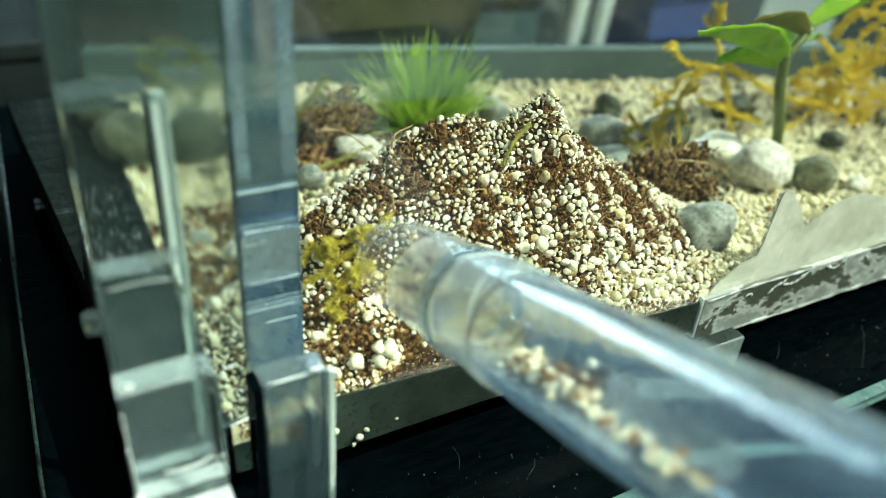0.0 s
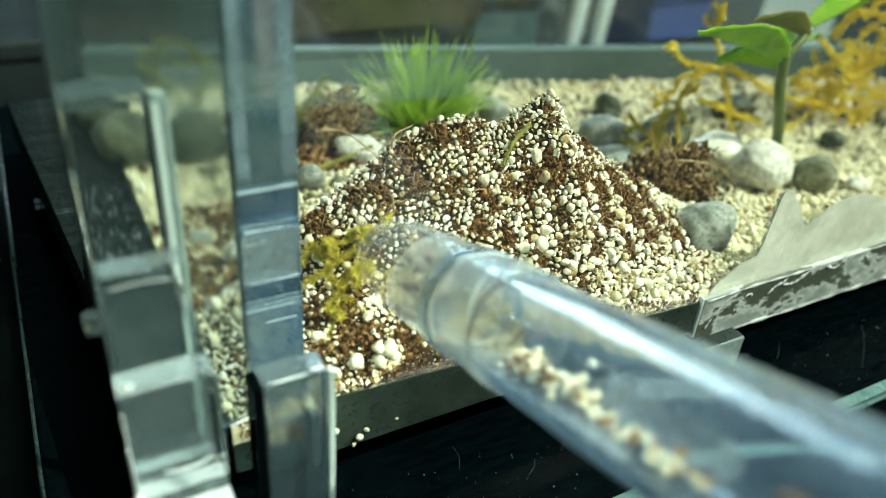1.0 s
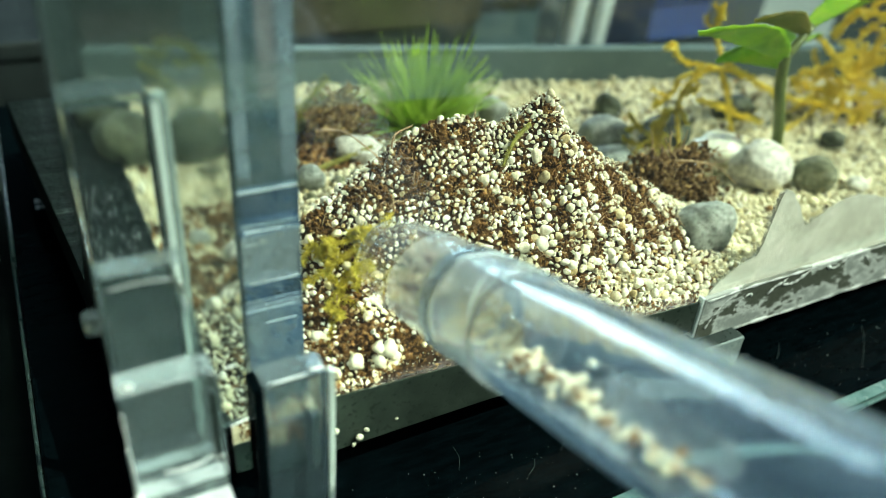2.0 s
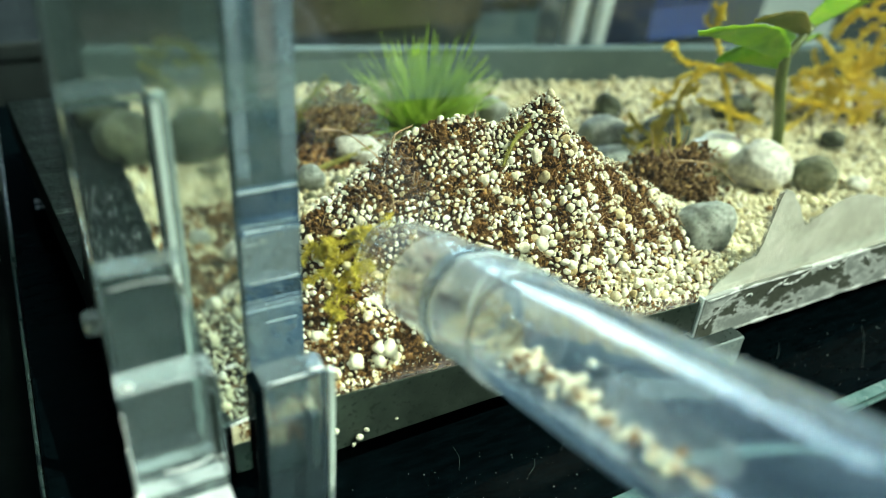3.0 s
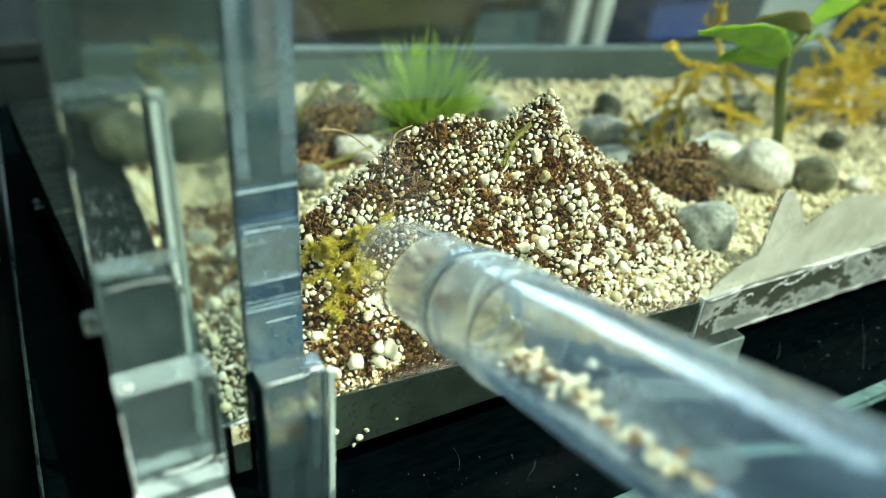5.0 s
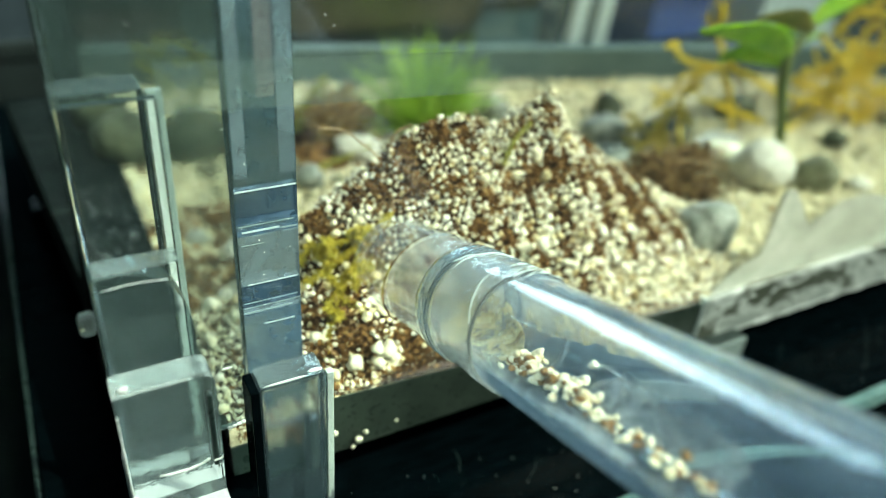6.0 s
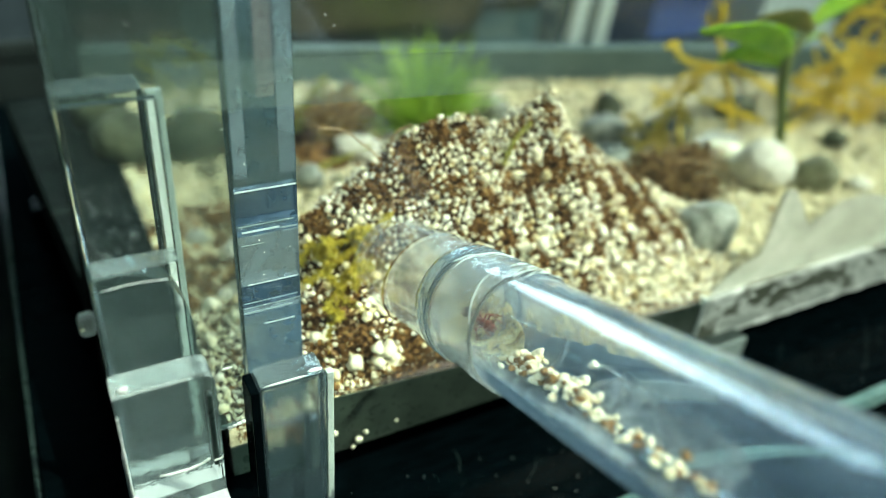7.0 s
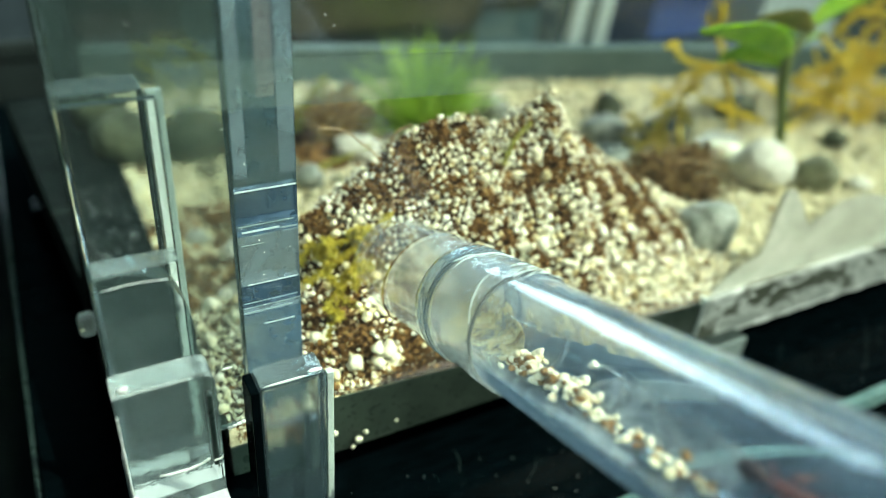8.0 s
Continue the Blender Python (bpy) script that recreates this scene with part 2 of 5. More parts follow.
M_ANT_TAN = surface("ant_tan", [(0.3, (0.075, 0.036, 0.012)), (0.7, (0.16, 0.085, 0.028))], 1500, 0.35, 0.2, 5000)
M_TABLE = surface("table_laminate", [(0.35, (0.015, 0.024, 0.023)), (0.7, (0.034, 0.046, 0.044))], 30, 0.86, 0.1, 300, coarse=0.3, spec=0.05)
M_WALL = surface("wall_paint", [(0.3, (0.055, 0.085, 0.085)), (0.7, (0.08, 0.115, 0.115))], 5, 0.8, 0.1, 200)
# blue chosen to tint what the tube reflects
M_WALLN = surface("blue_reflector_wall", [(0.3, (0.34, 0.48, 0.60)), (0.7, (0.40, 0.54, 0.66))], 5, 0.8, 0.1, 200)
M_CEIL = surface("ceiling_paint", [(0.3, (0.16, 0.20, 0.20)), (0.7, (0.20, 0.24, 0.24))], 5, 0.85, 0.1, 200)
M_FLOOR = surface("floor_wood", [(0.3, (0.16, 0.10, 0.06)), (0.7, (0.28, 0.19, 0.12))], 9, 0.5, 0.2, 120, stretch=(0.1, 1, 1))
M_TAN = surface("tan_card", [(0.3, (0.050, 0.048, 0.028)), (0.7, (0.080, 0.073, 0.045))], 120, 0.9, 0.1, spec=0.08)
M_BLUE = surface("blue_plastic", [(0.3, (0.03, 0.07, 0.28)), (0.7, (0.05, 0.11, 0.38))], 120, 0.35, 0.1)
M_PALE = surface("pale_plastic", [(0.3, (0.48, 0.58, 0.58)), (0.7, (0.62, 0.70, 0.69))], 120, 0.4, 0.1)
M_PINK = surface("rose_rubber", [(0.3, (0.028, 0.020, 0.020)), (0.7, (0.045, 0.032, 0.031))], 120, 0.6, 0.1)
M_DARKBOX = surface("black_plastic", [(0.3, (0.006, 0.01, 0.01)), (0.7, (0.02, 0.028, 0.028))], 120, 0.45, 0.1)
M_GREENBOX = surface("green_plastic", [(0.3, (0.05, 0.10, 0.105)), (0.7, (0.09, 0.15, 0.155))], 120, 0.45, 0.1)

# ---- building helpers; shapes are drawn in millimetres ----
MM = 0.001


def shade(me, smooth):
    me.polygons.foreach_set("use_smooth", [smooth] * len(me.polygons))


def part(name, bm, material, parent=None, label="", smooth=False, glass=False):
    bmesh.ops.recalc_face_normals(bm, faces=bm.faces)
    bm.transform(Matrix.Scale(MM, 4))
    me = bpy.data.meshes.new(name)
    bm.to_mesh(me)
    bm.free()
    me.materials.append(material)
    shade(me, smooth)
    ob = new(name, me)
    ob.parent = parent
    if glass:
        ob.visible_shadow = False
    return tagged(ob, label) if label else ob


def from_arrays(name, verts, faces, material, smooth=True):
    me = bpy.data.meshes.new(name)
    n = faces.shape[1]
    me.vertices.add(len(verts))
    me.vertices.foreach_set("co", (verts * MM).astype(np.float32).ravel())
    me.loops.add(faces.size)
    me.loops.foreach_set("vertex_index", faces.astype(np.int32).ravel())
    me.polygons.add(len(faces))
    me.polygons.foreach_set("loop_start", np.arange(0, faces.size, n, dtype=np.int32))
    me.update(calc_edges=True)
    me.validate()
    shade(me, smooth)
    me.materials.append(material)
    return new(name, me)


def add_box(bm, x0, x1, y0, y1, z0, z1, bevel=0.0):
    m = Matrix.LocRotScale(((x0 + x1) / 2, (y0 + y1) / 2, (z0 + z1) / 2), None, (x1 - x0, y1 - y0, z1 - z0))
    made = bmesh.ops.create_cube(bm, size=1, matrix=m)["verts"]
    if bevel:
        edges = list({e for v in made for e in v.link_edges})
        bmesh.ops.bevel(bm, geom=edges, offset=bevel, segments=2, affect="EDGES", profile=0.5)


def box(name, dims, material, parent=None, label="", bevel=0.15, glass=False):
    bm = bmesh.new()
    add_box(bm, *dims, bevel)
    return part(name, bm, material, parent, label, False, glass)


def tube_mesh(bm, path, radii, sides=8, cap=True):
    """A round tube along a path of points."""
    rings = []
    for i, p in enumerate(path):
        a = path[max(i - 1, 0)]
        b = path[min(i + 1, len(path) - 1)]
        q = (b - a).to_track_quat("Z", "Y")
        rings.append([bm.verts.new(p + q @ Vector((math.cos(2 * math.pi * k / sides), math.sin(2 * math.pi * k / sides), 0)) * radii[i]) for k in range(sides)])
    for r, s in zip(rings, rings[1:]):
        for k in range(sides):
            bm.faces.new((r[k], r[(k + 1) % sides], s[(k + 1) % sides], s[k]))
    if cap:
        bm.faces.new(rings[0][::-1])
        bm.faces.new(rings[-1])


def curve_points(points, steps):
    """A smooth line through points (Catmull-Rom)."""
    pts = [Vector(p) for p in points]
    pts = [pts[0] * 2 - pts[1], *pts, pts[-1] * 2 - pts[-2]]
    out = []
    for i in range(1, len(pts) - 2):
        a, b, c, d = pts[i - 1:i + 3]
        for k in range(steps):
            u = k / steps
            out.append(0.5 * ((2 * b) + (c - a) * u + (2 * a - 5 * b + 4 * c - d) * u * u + (3 * b - a - 3 * c + d) * u ** 3))
    return [*out, pts[-2]]


def base_ball(level):
    bm = bmesh.new()
    bmesh.ops.create_icosphere(bm, subdivisions=level, radius=1)
    v = np.array([p.co[:] for p in bm.verts])
    fc = np.array([[q.index for q in p.verts] for p in bm.faces])
    bm.free()
    return v, fc


def turns(n, rng):
    q = rng.normal(size=(n, 4))
    q /= np.linalg.norm(q, axis=1)[:, None]
    w, x, y, z = q.T
    return np.stack([1 - 2 * (y * y + z * z), 2 * (x * y - z * w), 2 * (x * z + y * w), 2 * (x * y + z * w), 1 - 2 * (x * x + z * z), 2 * (y * z - x * w),
                     2 * (x * z - y * w), 2 * (y * z + x * w), 1 - 2 * (x * x + y * y)], 1).reshape(n, 3, 3)


def knobbly(v, g, lobes, depth):
    """Radii of a grain that bulges in a few directions."""
    u = g.normal(size=(lobes, 3))
    u /= np.linalg.norm(u, axis=1)[:, None]
    bulge = np.max(np.exp(-(np.linalg.norm(v[:, None, :] - u[None], axis=2) / g.uniform(0.55, 0.95, lobes)) ** 2), axis=1)
    return (1 - depth) + 1.25 * depth * bulge + g.normal(0, 0.05, len(v))


def lumps(name, centres, sizes, material, level=1, rough=0.18, seed=1, flat=(0.65, 1.0), lobes=0):
    """Many irregular grains as one mesh."""
    rng = np.random.default_rng(seed)
    v, fc = base_ball(level)
    n = len(centres)
    bump = 1 + rng.normal(0, rough, (12, len(v)))
    if level > 1:
        wave = np.stack([np.sin(v @ rng.normal(0, 1.6, 3) + rng.uniform(0, 6)) for _ in range(12)])
        bump = 1 + rough * wave + rng.normal(0, rough * 0.25, (12, len(v)))
    if lobes:
        bump = np.stack([knobbly(v, rng, rng.integers(3, lobes + 1), rough) for _ in range(12)])
    kind = rng.integers(0, 12, n)
    scale = np.stack([np.ones(n), rng.uniform(*flat, n), rng.uniform(*flat, n)], 1) * sizes[:, None]
    pts = v[None] * bump[kind][:, :, None] * scale[:, None, :]
    pts = np.einsum("nij,nkj->nki", turns(n, rng), pts) + centres[:, None, :]
    faces = (fc[None] + (np.arange(n) * len(v))[:, None, None]).reshape(-1, 3)
    return from_arrays(name, pts.reshape(-1, 3), faces, material)


# ---- the room ----
def wall(name, dims):
    return tagged(box(name, [v * 1000 for v in dims], M_WALL, bevel=0), "plain dark teal painted room wall", "wall", kind="structure")


RX0, RX1, RY0, RY1, RZ0, RZ1 = -1.3, 0.95, -1.8, 1.5, -0.78, 1.85
tagged(box("floor", [v * 1000 for v in (RX0, RX1, RY0, RY1, RZ0 - 0.1, RZ0)], M_FLOOR, bevel=0), "brown wooden room floor", "floor", kind="structure")
tagged(box("ceiling", [v * 1000 for v in (RX0, RX1, RY0, RY1, RZ1, RZ1 + 0.1)], M_CEIL, bevel=0), "grey-green painted ceiling", "ceiling", kind="structure")
wall("wall_west", (RX0 - 0.1, RX0, RY0 - 0.1, RY1 + 0.1, RZ0 - 0.1, RZ1 + 0.1))
wall("wall_south", (RX0, RX1, RY0 - 0.1, RY0, RZ0 - 0.1, RZ1 + 0.1))
# north wall and window are unseen, added to shape reflections in the tube
bm = bmesh.new()
for d in ((RX0, 0.38, RY1, RY1 + 0.1, RZ0 - 0.1, RZ1 + 0.1), (0.93, RX1, RY1, RY1 + 0.1, RZ0 - 0.1, RZ1 + 0.1), (0.38, 0.93, RY1, RY1 + 0.1, RZ0 - 0.1, 0.3), (0.38, 0.93, RY1, RY1 + 0.1, 1.4, RZ1 + 0.1)):
    add_box(bm, *[v * 1000 for v in d])
tagged(part("wall_north", bm, M_WALLN), "unseen wall, pale blue to tint reflections, with a window opening", "wall", kind="structure")
window = tagged(new("added_window"), "unseen window added for the streak reflected in the tube", "window", kind="structure")
bm = bmesh.new()
for d in ((0.38, 0.40, 0.3, 1.4), (0.91, 0.93, 0.3, 1.4), (0.40, 0.91, 0.3, 0.32), (0.40, 0.91, 1.38, 1.4)):
    add_box(bm, d[0] * 1000, d[1] * 1000, 1520, 1570, d[2] * 1000, d[3] * 1000)
part("window_frame", bm, M_CEIL, window)
# the east wall leaves a window between y -1.5 and 0.4, z 0.4 and 1.75
WY0, WY1, WZ0, WZ1 = -1.5, 0.4, 0.4, 1.75
bm = bmesh.new()
for d in ((RX1, RX1 + 0.1, RY0 - 0.1, WY0, RZ0 - 0.1, RZ1 + 0.1), (RX1, RX1 + 0.1, WY1, RY1 + 0.1, RZ0 - 0.1, RZ1 + 0.1),
          (RX1, RX1 + 0.1, WY0, WY1, RZ0 - 0.1, WZ0), (RX1, RX1 + 0.1, WY0, WY1, WZ1, RZ1 + 0.1)):
    add_box(bm, *[v * 1000 for v in d])
tagged(part("wall_east", bm, M_WALL), "dark teal painted wall with a window opening", "wall", kind="structure")
window = tagged(new("window_1"), "grey framed window without curtains", "window", kind="structure")
bm = bmesh.new()
for d in ((WY0, WY0 + 0.05, WZ0, WZ1), (WY1 - 0.05, WY1, WZ0, WZ1), (WY0 + 0.05, WY1 - 0.05, WZ0, WZ0 + 0.05), (WY0 + 0.05, WY1 - 0.05, WZ1 - 0.05, WZ1)):
    add_box(bm, 970, 1020, d[0] * 1000, d[1] * 1000, d[2] * 1000, d[3] * 1000)
part("window_frame", bm, M_CEIL, window)

table = tagged(new("table"), "dark grey-green laminate worktop on four legs", "table")
box("tabletop", (-700, 820, -350, 750, -55, -30), M_TABLE, table, bevel=2)
for x, y in ((-650, -300), (770, -300), (-650, 700), (770, 700)):
    box("leg", (x - 25, x + 25, y - 25, y + 25, -780, -55), M_DARKBOX, table, bevel=2)

# ---- the ant nest under the arena, and the arena ----
nest = tagged(new("nest_base"), "glossy black acrylic nest base with scratches and dust", "nest base")
box("body", (-19.5, 130, -9.2, 90, -30, -10), M_BLACK, nest, bevel=0.3)
box("edge_strip", (20, 130, -10.4, -9.22, -10.62, -10.2), M_TEAL, nest, "pale teal cut edge of clear acrylic", 0.1)
box("edge_groove", (20, 130, -10.1, -9.22, -11.2, -10.64), M_DTEAL, nest, "dark seam between the acrylic edges", 0.05)
box("edge_strip", (20, 130, -10.4, -9.22, -11.6, -11.22), M_TEAL, nest, "pale teal cut edge of clear acrylic", 0.1)
box("side_strip", (-19.85, -19.52, -9.2, 90, -12, -10.1), M_DTEAL, nest, "greenish cut edge of clear acrylic", 0.1)
for k, (a, b) in enumerate((((60.8, -2.4), (54.6, -7.0)), ((11.0, 0.6), (10.2, -1.8)), ((16.6, -3.4), (15.2, -4.6)), ((49.5, -0.6), (47.0, -2.6)), ((64.0, -3.0), (63.2, -6.6)), ((27.0, -5.0), (31.0, -7.4)))):
    path = curve_points([(*a, -9.985), ((a[0] + b[0]) / 2 + 0.3, (a[1] + b[1]) / 2, -9.985), (*b, -9.985)], 6)
    bm = bmesh.new()
    tube_mesh(bm, path, [0.010 + 0.014 * abs(noise.noise(p * 2)) for p in path], 4)
    part("scratch", bm, M_RIM, nest, "fine pale scratch")
for row in range(2):
    for k in range(4):
        box("mark", (-16.6 + 0.75 * k, -16.1 + 0.75 * k, 54.8 + row * 1.6, 55.7 + row * 1.6, -9.99, -9.93), M_CHALK, nest, "small pale printed mark", 0.0)

# the tube leaves the front panel and climbs towards the viewer
TUBE_AT = Vector((7.32, 0, 8.54))
TUBE_OUT = Vector((-0.04, -0.946, 0.322)).normalized()
TUBE_RO, TUBE_RI = 3.55, 2.85
TUBE_SIDE = Vector((1, 0, 0)) - TUBE_OUT * TUBE_OUT.x
TUBE_SIDE.normalize()
TUBE_UP = TUBE_SIDE.cross(-TUBE_OUT).normalized()


def in_tube(s, angle, r):
    """A point s along the tube, at an angle from its bottom, r from the axis."""
    a = radians(angle)
    return TUBE_AT + TUBE_OUT * s + (TUBE_SIDE * math.sin(a) - TUBE_UP * math.cos(a)) * r


def holed_panel(bm, x0, x1, y0, y1, z0, z1):
    """An upright panel with a hole through it where the tube passes."""
    corner = [math.atan2(z - TUBE_AT.z, x - TUBE_AT.x) for x in (x0, x1) for z in (z0, z1)]
    angles = sorted([-math.pi + 2 * math.pi * k / 48 for k in range(48)] + corner)
    loops = []
    for y in (y0, y1):
        cx, cz = TUBE_AT.x + y * TUBE_OUT.x / TUBE_OUT.y, TUBE_AT.z + y * TUBE_OUT.z / TUBE_OUT.y
        inner, outer = [], []
        for a in angles:
            c, s = math.cos(a), math.sin(a)
            inner.append(bm.verts.new((cx + c * (TUBE_RO + 0.06), y, cz + s * (TUBE_RO + 0.26))))
            reach = min((x1 - TUBE_AT.x) / c if c > 1e-6 else (x0 - TUBE_AT.x) / c if c < -1e-6 else 1e9, (z1 - TUBE_AT.z) / s if s > 1e-6 else (z0 - TUBE_AT.z) / s if s < -1e-6 else 1e9)
            outer.append(bm.verts.new((TUBE_AT.x + c * reach, y, TUBE_AT.z + s * reach)))
        loops.append((inner, outer))
    n = len(angles)
    (i0, o0), (i1, o1) = loops
    for k in range(n):
        j = (k + 1) % n
        for quad in ((i0[k], i0[j], o0[j], o0[k]), (i1[k], o1[k], o1[j], i1[j]), (o0[k], o0[j], o1[j], o1[k]), (i0[k], i1[k], i1[j], i0[j])):
            bm.faces.new(quad)


def sill_top(x):
    return 0.45 - 0.054 * min(max(x, -2), 36)


arena = tagged(new("arena_tank"), "clear acrylic ant arena with stepped corner brackets", "terrarium")
bm = bmesh.new()
holed_panel(bm, -5.6, 112, 0.0, 0.8, 0.05, 46)
for v in bm.verts:
    if v.co.z < 0.1:
        v.co.z = sill_top(v.co.x) + 0.05
part("front_panel", bm, M_PANEL, arena, "clear dusty acrylic front panel", glass=True)
bm = bmesh.new()
outline = ((-13.6, 46), (-5.62, 46), (-5.62, 0.6), (-8.95, 0.6), (-8.95, 23.6), (-13.6, 23.6))
near, far = ([bm.verts.new((x, y, z)) for x, z in outline] for y in (0.0, 0.8))
bm.faces.new(near)
bm.faces.new(far[::-1])
for k in range(6):
    bm.faces.new((near[k], far[k], far[(k + 1) % 6], near[(k + 1) % 6]))
part("corner_panel", bm, M_VEIL, arena, "smoky hazed acrylic corner panel", glass=True)
# a reflection in the panel, painted as a thin pale film
bm = bmesh.new()
add_box(bm, -8.9, 16.0, -0.06, -0.02, 22.4, 25.0)
for v in bm.verts:
    v.co.z -= 0.053 * (v.co.x + 1.9)
part("reflection_strip", bm, M_REFLECTION, arena, "pale strip imitating a reflection across the panel", glass=True)
BACK_TURN = Matrix.Translation((0, 67.5 * MM, 0)) @ Matrix.Rotation(math.atan2(-20, 75), 4, "Z")
for ob in (box("back_panel", (-8, 118, 2.7, 4.7, -9, 46), M_PANEL, arena, bevel=0.1, glass=True),
           box("back_rim", (-8, 118, 0, 2.6, -10, 4), M_RIM, arena, "frosted grey lower rim", 0.1)):
    ob.matrix_basis = BACK_TURN
box("base_plate", (-7, 112, 0.84, 66, -5, -2.2), M_DTEAL, arena, bevel=0.1)
box("left_panel", (-13.6, -13.1, 4.7, 68, -0.3, 46), M_PANEL, arena, bevel=0.1, glass=True)
bm = bmesh.new()
add_box(bm, -14.4, -7.2, 2.4, 66, -5, -0.4, 0.1)
for v in bm.verts:
    if v.co.x < -12:
        v.co.x = -11.9 - 0.085 * (v.co.y - 2.4) + (v.co.x + 14.4)
part("left_ledge", bm, M_LEDGE, arena, "dark brushed ledge with fine cross scratches")
bm = bmesh.new()
add_box(bm, -2, 36, 0.0, 0.82, -5, 0, 0.1)
for v in bm.verts:
    if v.co.z > -2:
        v.co.z += sill_top(v.co.x)
part("front_sill", bm, M_SILL, arena, "dull grey-green front sill")
box("smeared_sill", (36.4, 112, -0.2, 0.82, -6.2, -1.2), M_SILLM, arena, "dull sill smeared with dried plaster", 0.12)
box("sill_joint", (36.05, 36.35, -0.2, 0.82, -5.6, -1.0), M_FROST, arena, "bright cut joint", 0.03)
box("support_bar", (29, 41.4, -2.0, -0.3, -9.98, -5.7), M_EDGE, arena, "pale translucent support bar", 0.15)
box("bar_top", (29.2, 41.2, -1.85, -0.45, -5.69, -5.64), M_DTEAL, arena, "dark clear top of the support bar", 0.0)
bar = tagged(new("corner_bar"), "bluish clear acrylic corner bar with reflected bands painted in")
bar.parent = arena
# coloured pieces imitate the bands that one bar reflects and refracts
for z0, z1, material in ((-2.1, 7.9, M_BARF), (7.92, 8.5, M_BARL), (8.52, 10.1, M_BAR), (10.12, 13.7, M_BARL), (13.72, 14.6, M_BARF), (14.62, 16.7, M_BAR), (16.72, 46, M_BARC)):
    box("bar_band", (-5.2, -1.4, 2.1, 3.3, z0, z1), material, bar, "", 0.08, True)
# strips and lines below are painted reflections too
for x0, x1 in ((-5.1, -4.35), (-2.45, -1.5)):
    box("edge_strip", (x0, x1, 2.02, 2.09, 17.6, 45.8), M_BARL, bar, "pale blue reflection painted along the bar edge", 0.02, True)
box("edge_strip", (-3.55, -2.55, 2.02, 2.09, 22.4, 45.8), M_BARP, bar, "greyish rose streak imitating a reflection in the bar", 0.02, True)
for z, high, x0, x1, material in ((16.72, 0.11, -5.15, -1.5, M_FROST), (14.42, 0.07, -5.1, -1.7, M_EDGE), (13.98, 0.13, -4.9, -2.6, M_FROST), (13.9, 0.09, -2.5, -1.5, M_EDGE), (13.1, 0.05, -5.0, -3.6, M_EDGE), (10.2, 0.08, -4.8, -1.6, M_FROST), (8.86, 0.05, -5.1, -1.6, M_EDGE), (8.5, 0.05, -5.1, -1.5, M_EDGE), (8.1, 0.09, -5.1, -2.0, M_EDGE), (7.0, 0.07, -3.9, -1.9, M_FROST)):
    box("joint", (x0, x1, 2.05, 2.085, z, z + high), material, bar, "pale line among the painted reflection bands", 0.01)
box("corner_bracket", (-6.15, -2.2, -5.0, -2.9, -10, 7.7), M_BRKT, arena, "clear acrylic bracket with a sawn edge", 0.2, True)
box("outer_post", (-13.6, -9.2, 2.1, 4.6, -0.3, 23.4), M_BLOCKD, arena, "clear acrylic post", 0.2, True)


def rounded_block(name, x0, x1, y0, y1, z0, z1, r, material, label):
    """A clear block whose upper corner towards the bed is sanded round."""
    outline = [(x0, z0), (x1, z0)] + [(x1 - r * 0.75 + r * 0.75 * math.cos(a), z1 - r + r * math.sin(a)) for a in np.linspace(0, math.pi / 2, 12)] + [(x0 + 0.15, z1), (x0, z1 - 0.15)]
    bm = bmesh.new()
    near, far = ([bm.verts.new((x, y, z)) for x, z in outline] for y in (y0, y1))
    bm.faces.new(near)
    bm.faces.new(far[::-1])
    n = len(outline)
    for k in range(n):
        bm.faces.new((near[k], far[k], far[(k + 1) % n], near[(k + 1) % n]))
    rim = [e for e in bm.edges if abs(e.verts[0].co.y - e.verts[1].co.y) < 1e-6]
    bmesh.ops.bevel(bm, geom=rim, offset=0.12, segments=2, affect="EDGES", profile=0.5)
    return part(name, bm, material, arena, label, False, True)


box("dark_edge", (-13.56, -13.44, 2.2, 4.5, -0.2, 23.2), M_DTEAL, arena, "dark edge of the post", 0.02)
rounded_block("outer_step", -13.6, -9.0, -3.0, -1.2, 1.95, 15.9, 4.2, M_BLOCK, "clear acrylic step block with a rounded shoulder")
rounded_block("outer_bracket", -13.75, -8.75, -6.0, -4.1, 1.95, 10.8, 0.8, M_BLOCKL, "milky clear acrylic step block")
box("outer_foot", (-13.8, -8.7, -7.2, -0.2, -10, 1.9), M_FOOT, arena, "white frosted foot block", 0.3)

# white beads that imitate glints on the acrylic, and a small tab
def glint(at, size, material=M_CHALK, label="white bead imitating a glint on the acrylic"):
    bm = bmesh.new()
    bmesh.ops.create_uvsphere(bm, u_segments=14, v_segments=9, radius=1.0)
    for v in bm.verts:
        v.co = Vector(at) + Vector((v.co.x * size[0], v.co.y * size[1], v.co.z * size[2])) * (1 + 0.12 * noise.noise(v.co * 1.7))
    part("glint_bead", bm, material, arena, label, True)


glint((-13.2, -5.7, 11.0), (0.30, 0.2, 0.20))
glint((-13.7, -6.1, 3.4), (0.28, 0.2, 0.35))
glint((-8.9, 2.0, 10.6), (0.22, 0.16, 0.9))
glint((-2.75, -4.55, 7.78), (0.45, 0.16, 0.05))
glint((-4.6, -4.8, 7.76), (1.3, 0.07, 0.06))
glint((-6.9, -0.1, 5.75), (0.35, 0.08, 0.06))
for k in range(5):
    glint((-7.1 + 0.3 * k, -0.15, 0.75 + 0.07 * k), (0.17, 0.1, 0.12))
box("side_tab", (-14.5, -13.65, -3.3, -2.3, 12.8, 13.9), M_BLOCKL, arena, "frosted offcut glued to the block", 0.25)
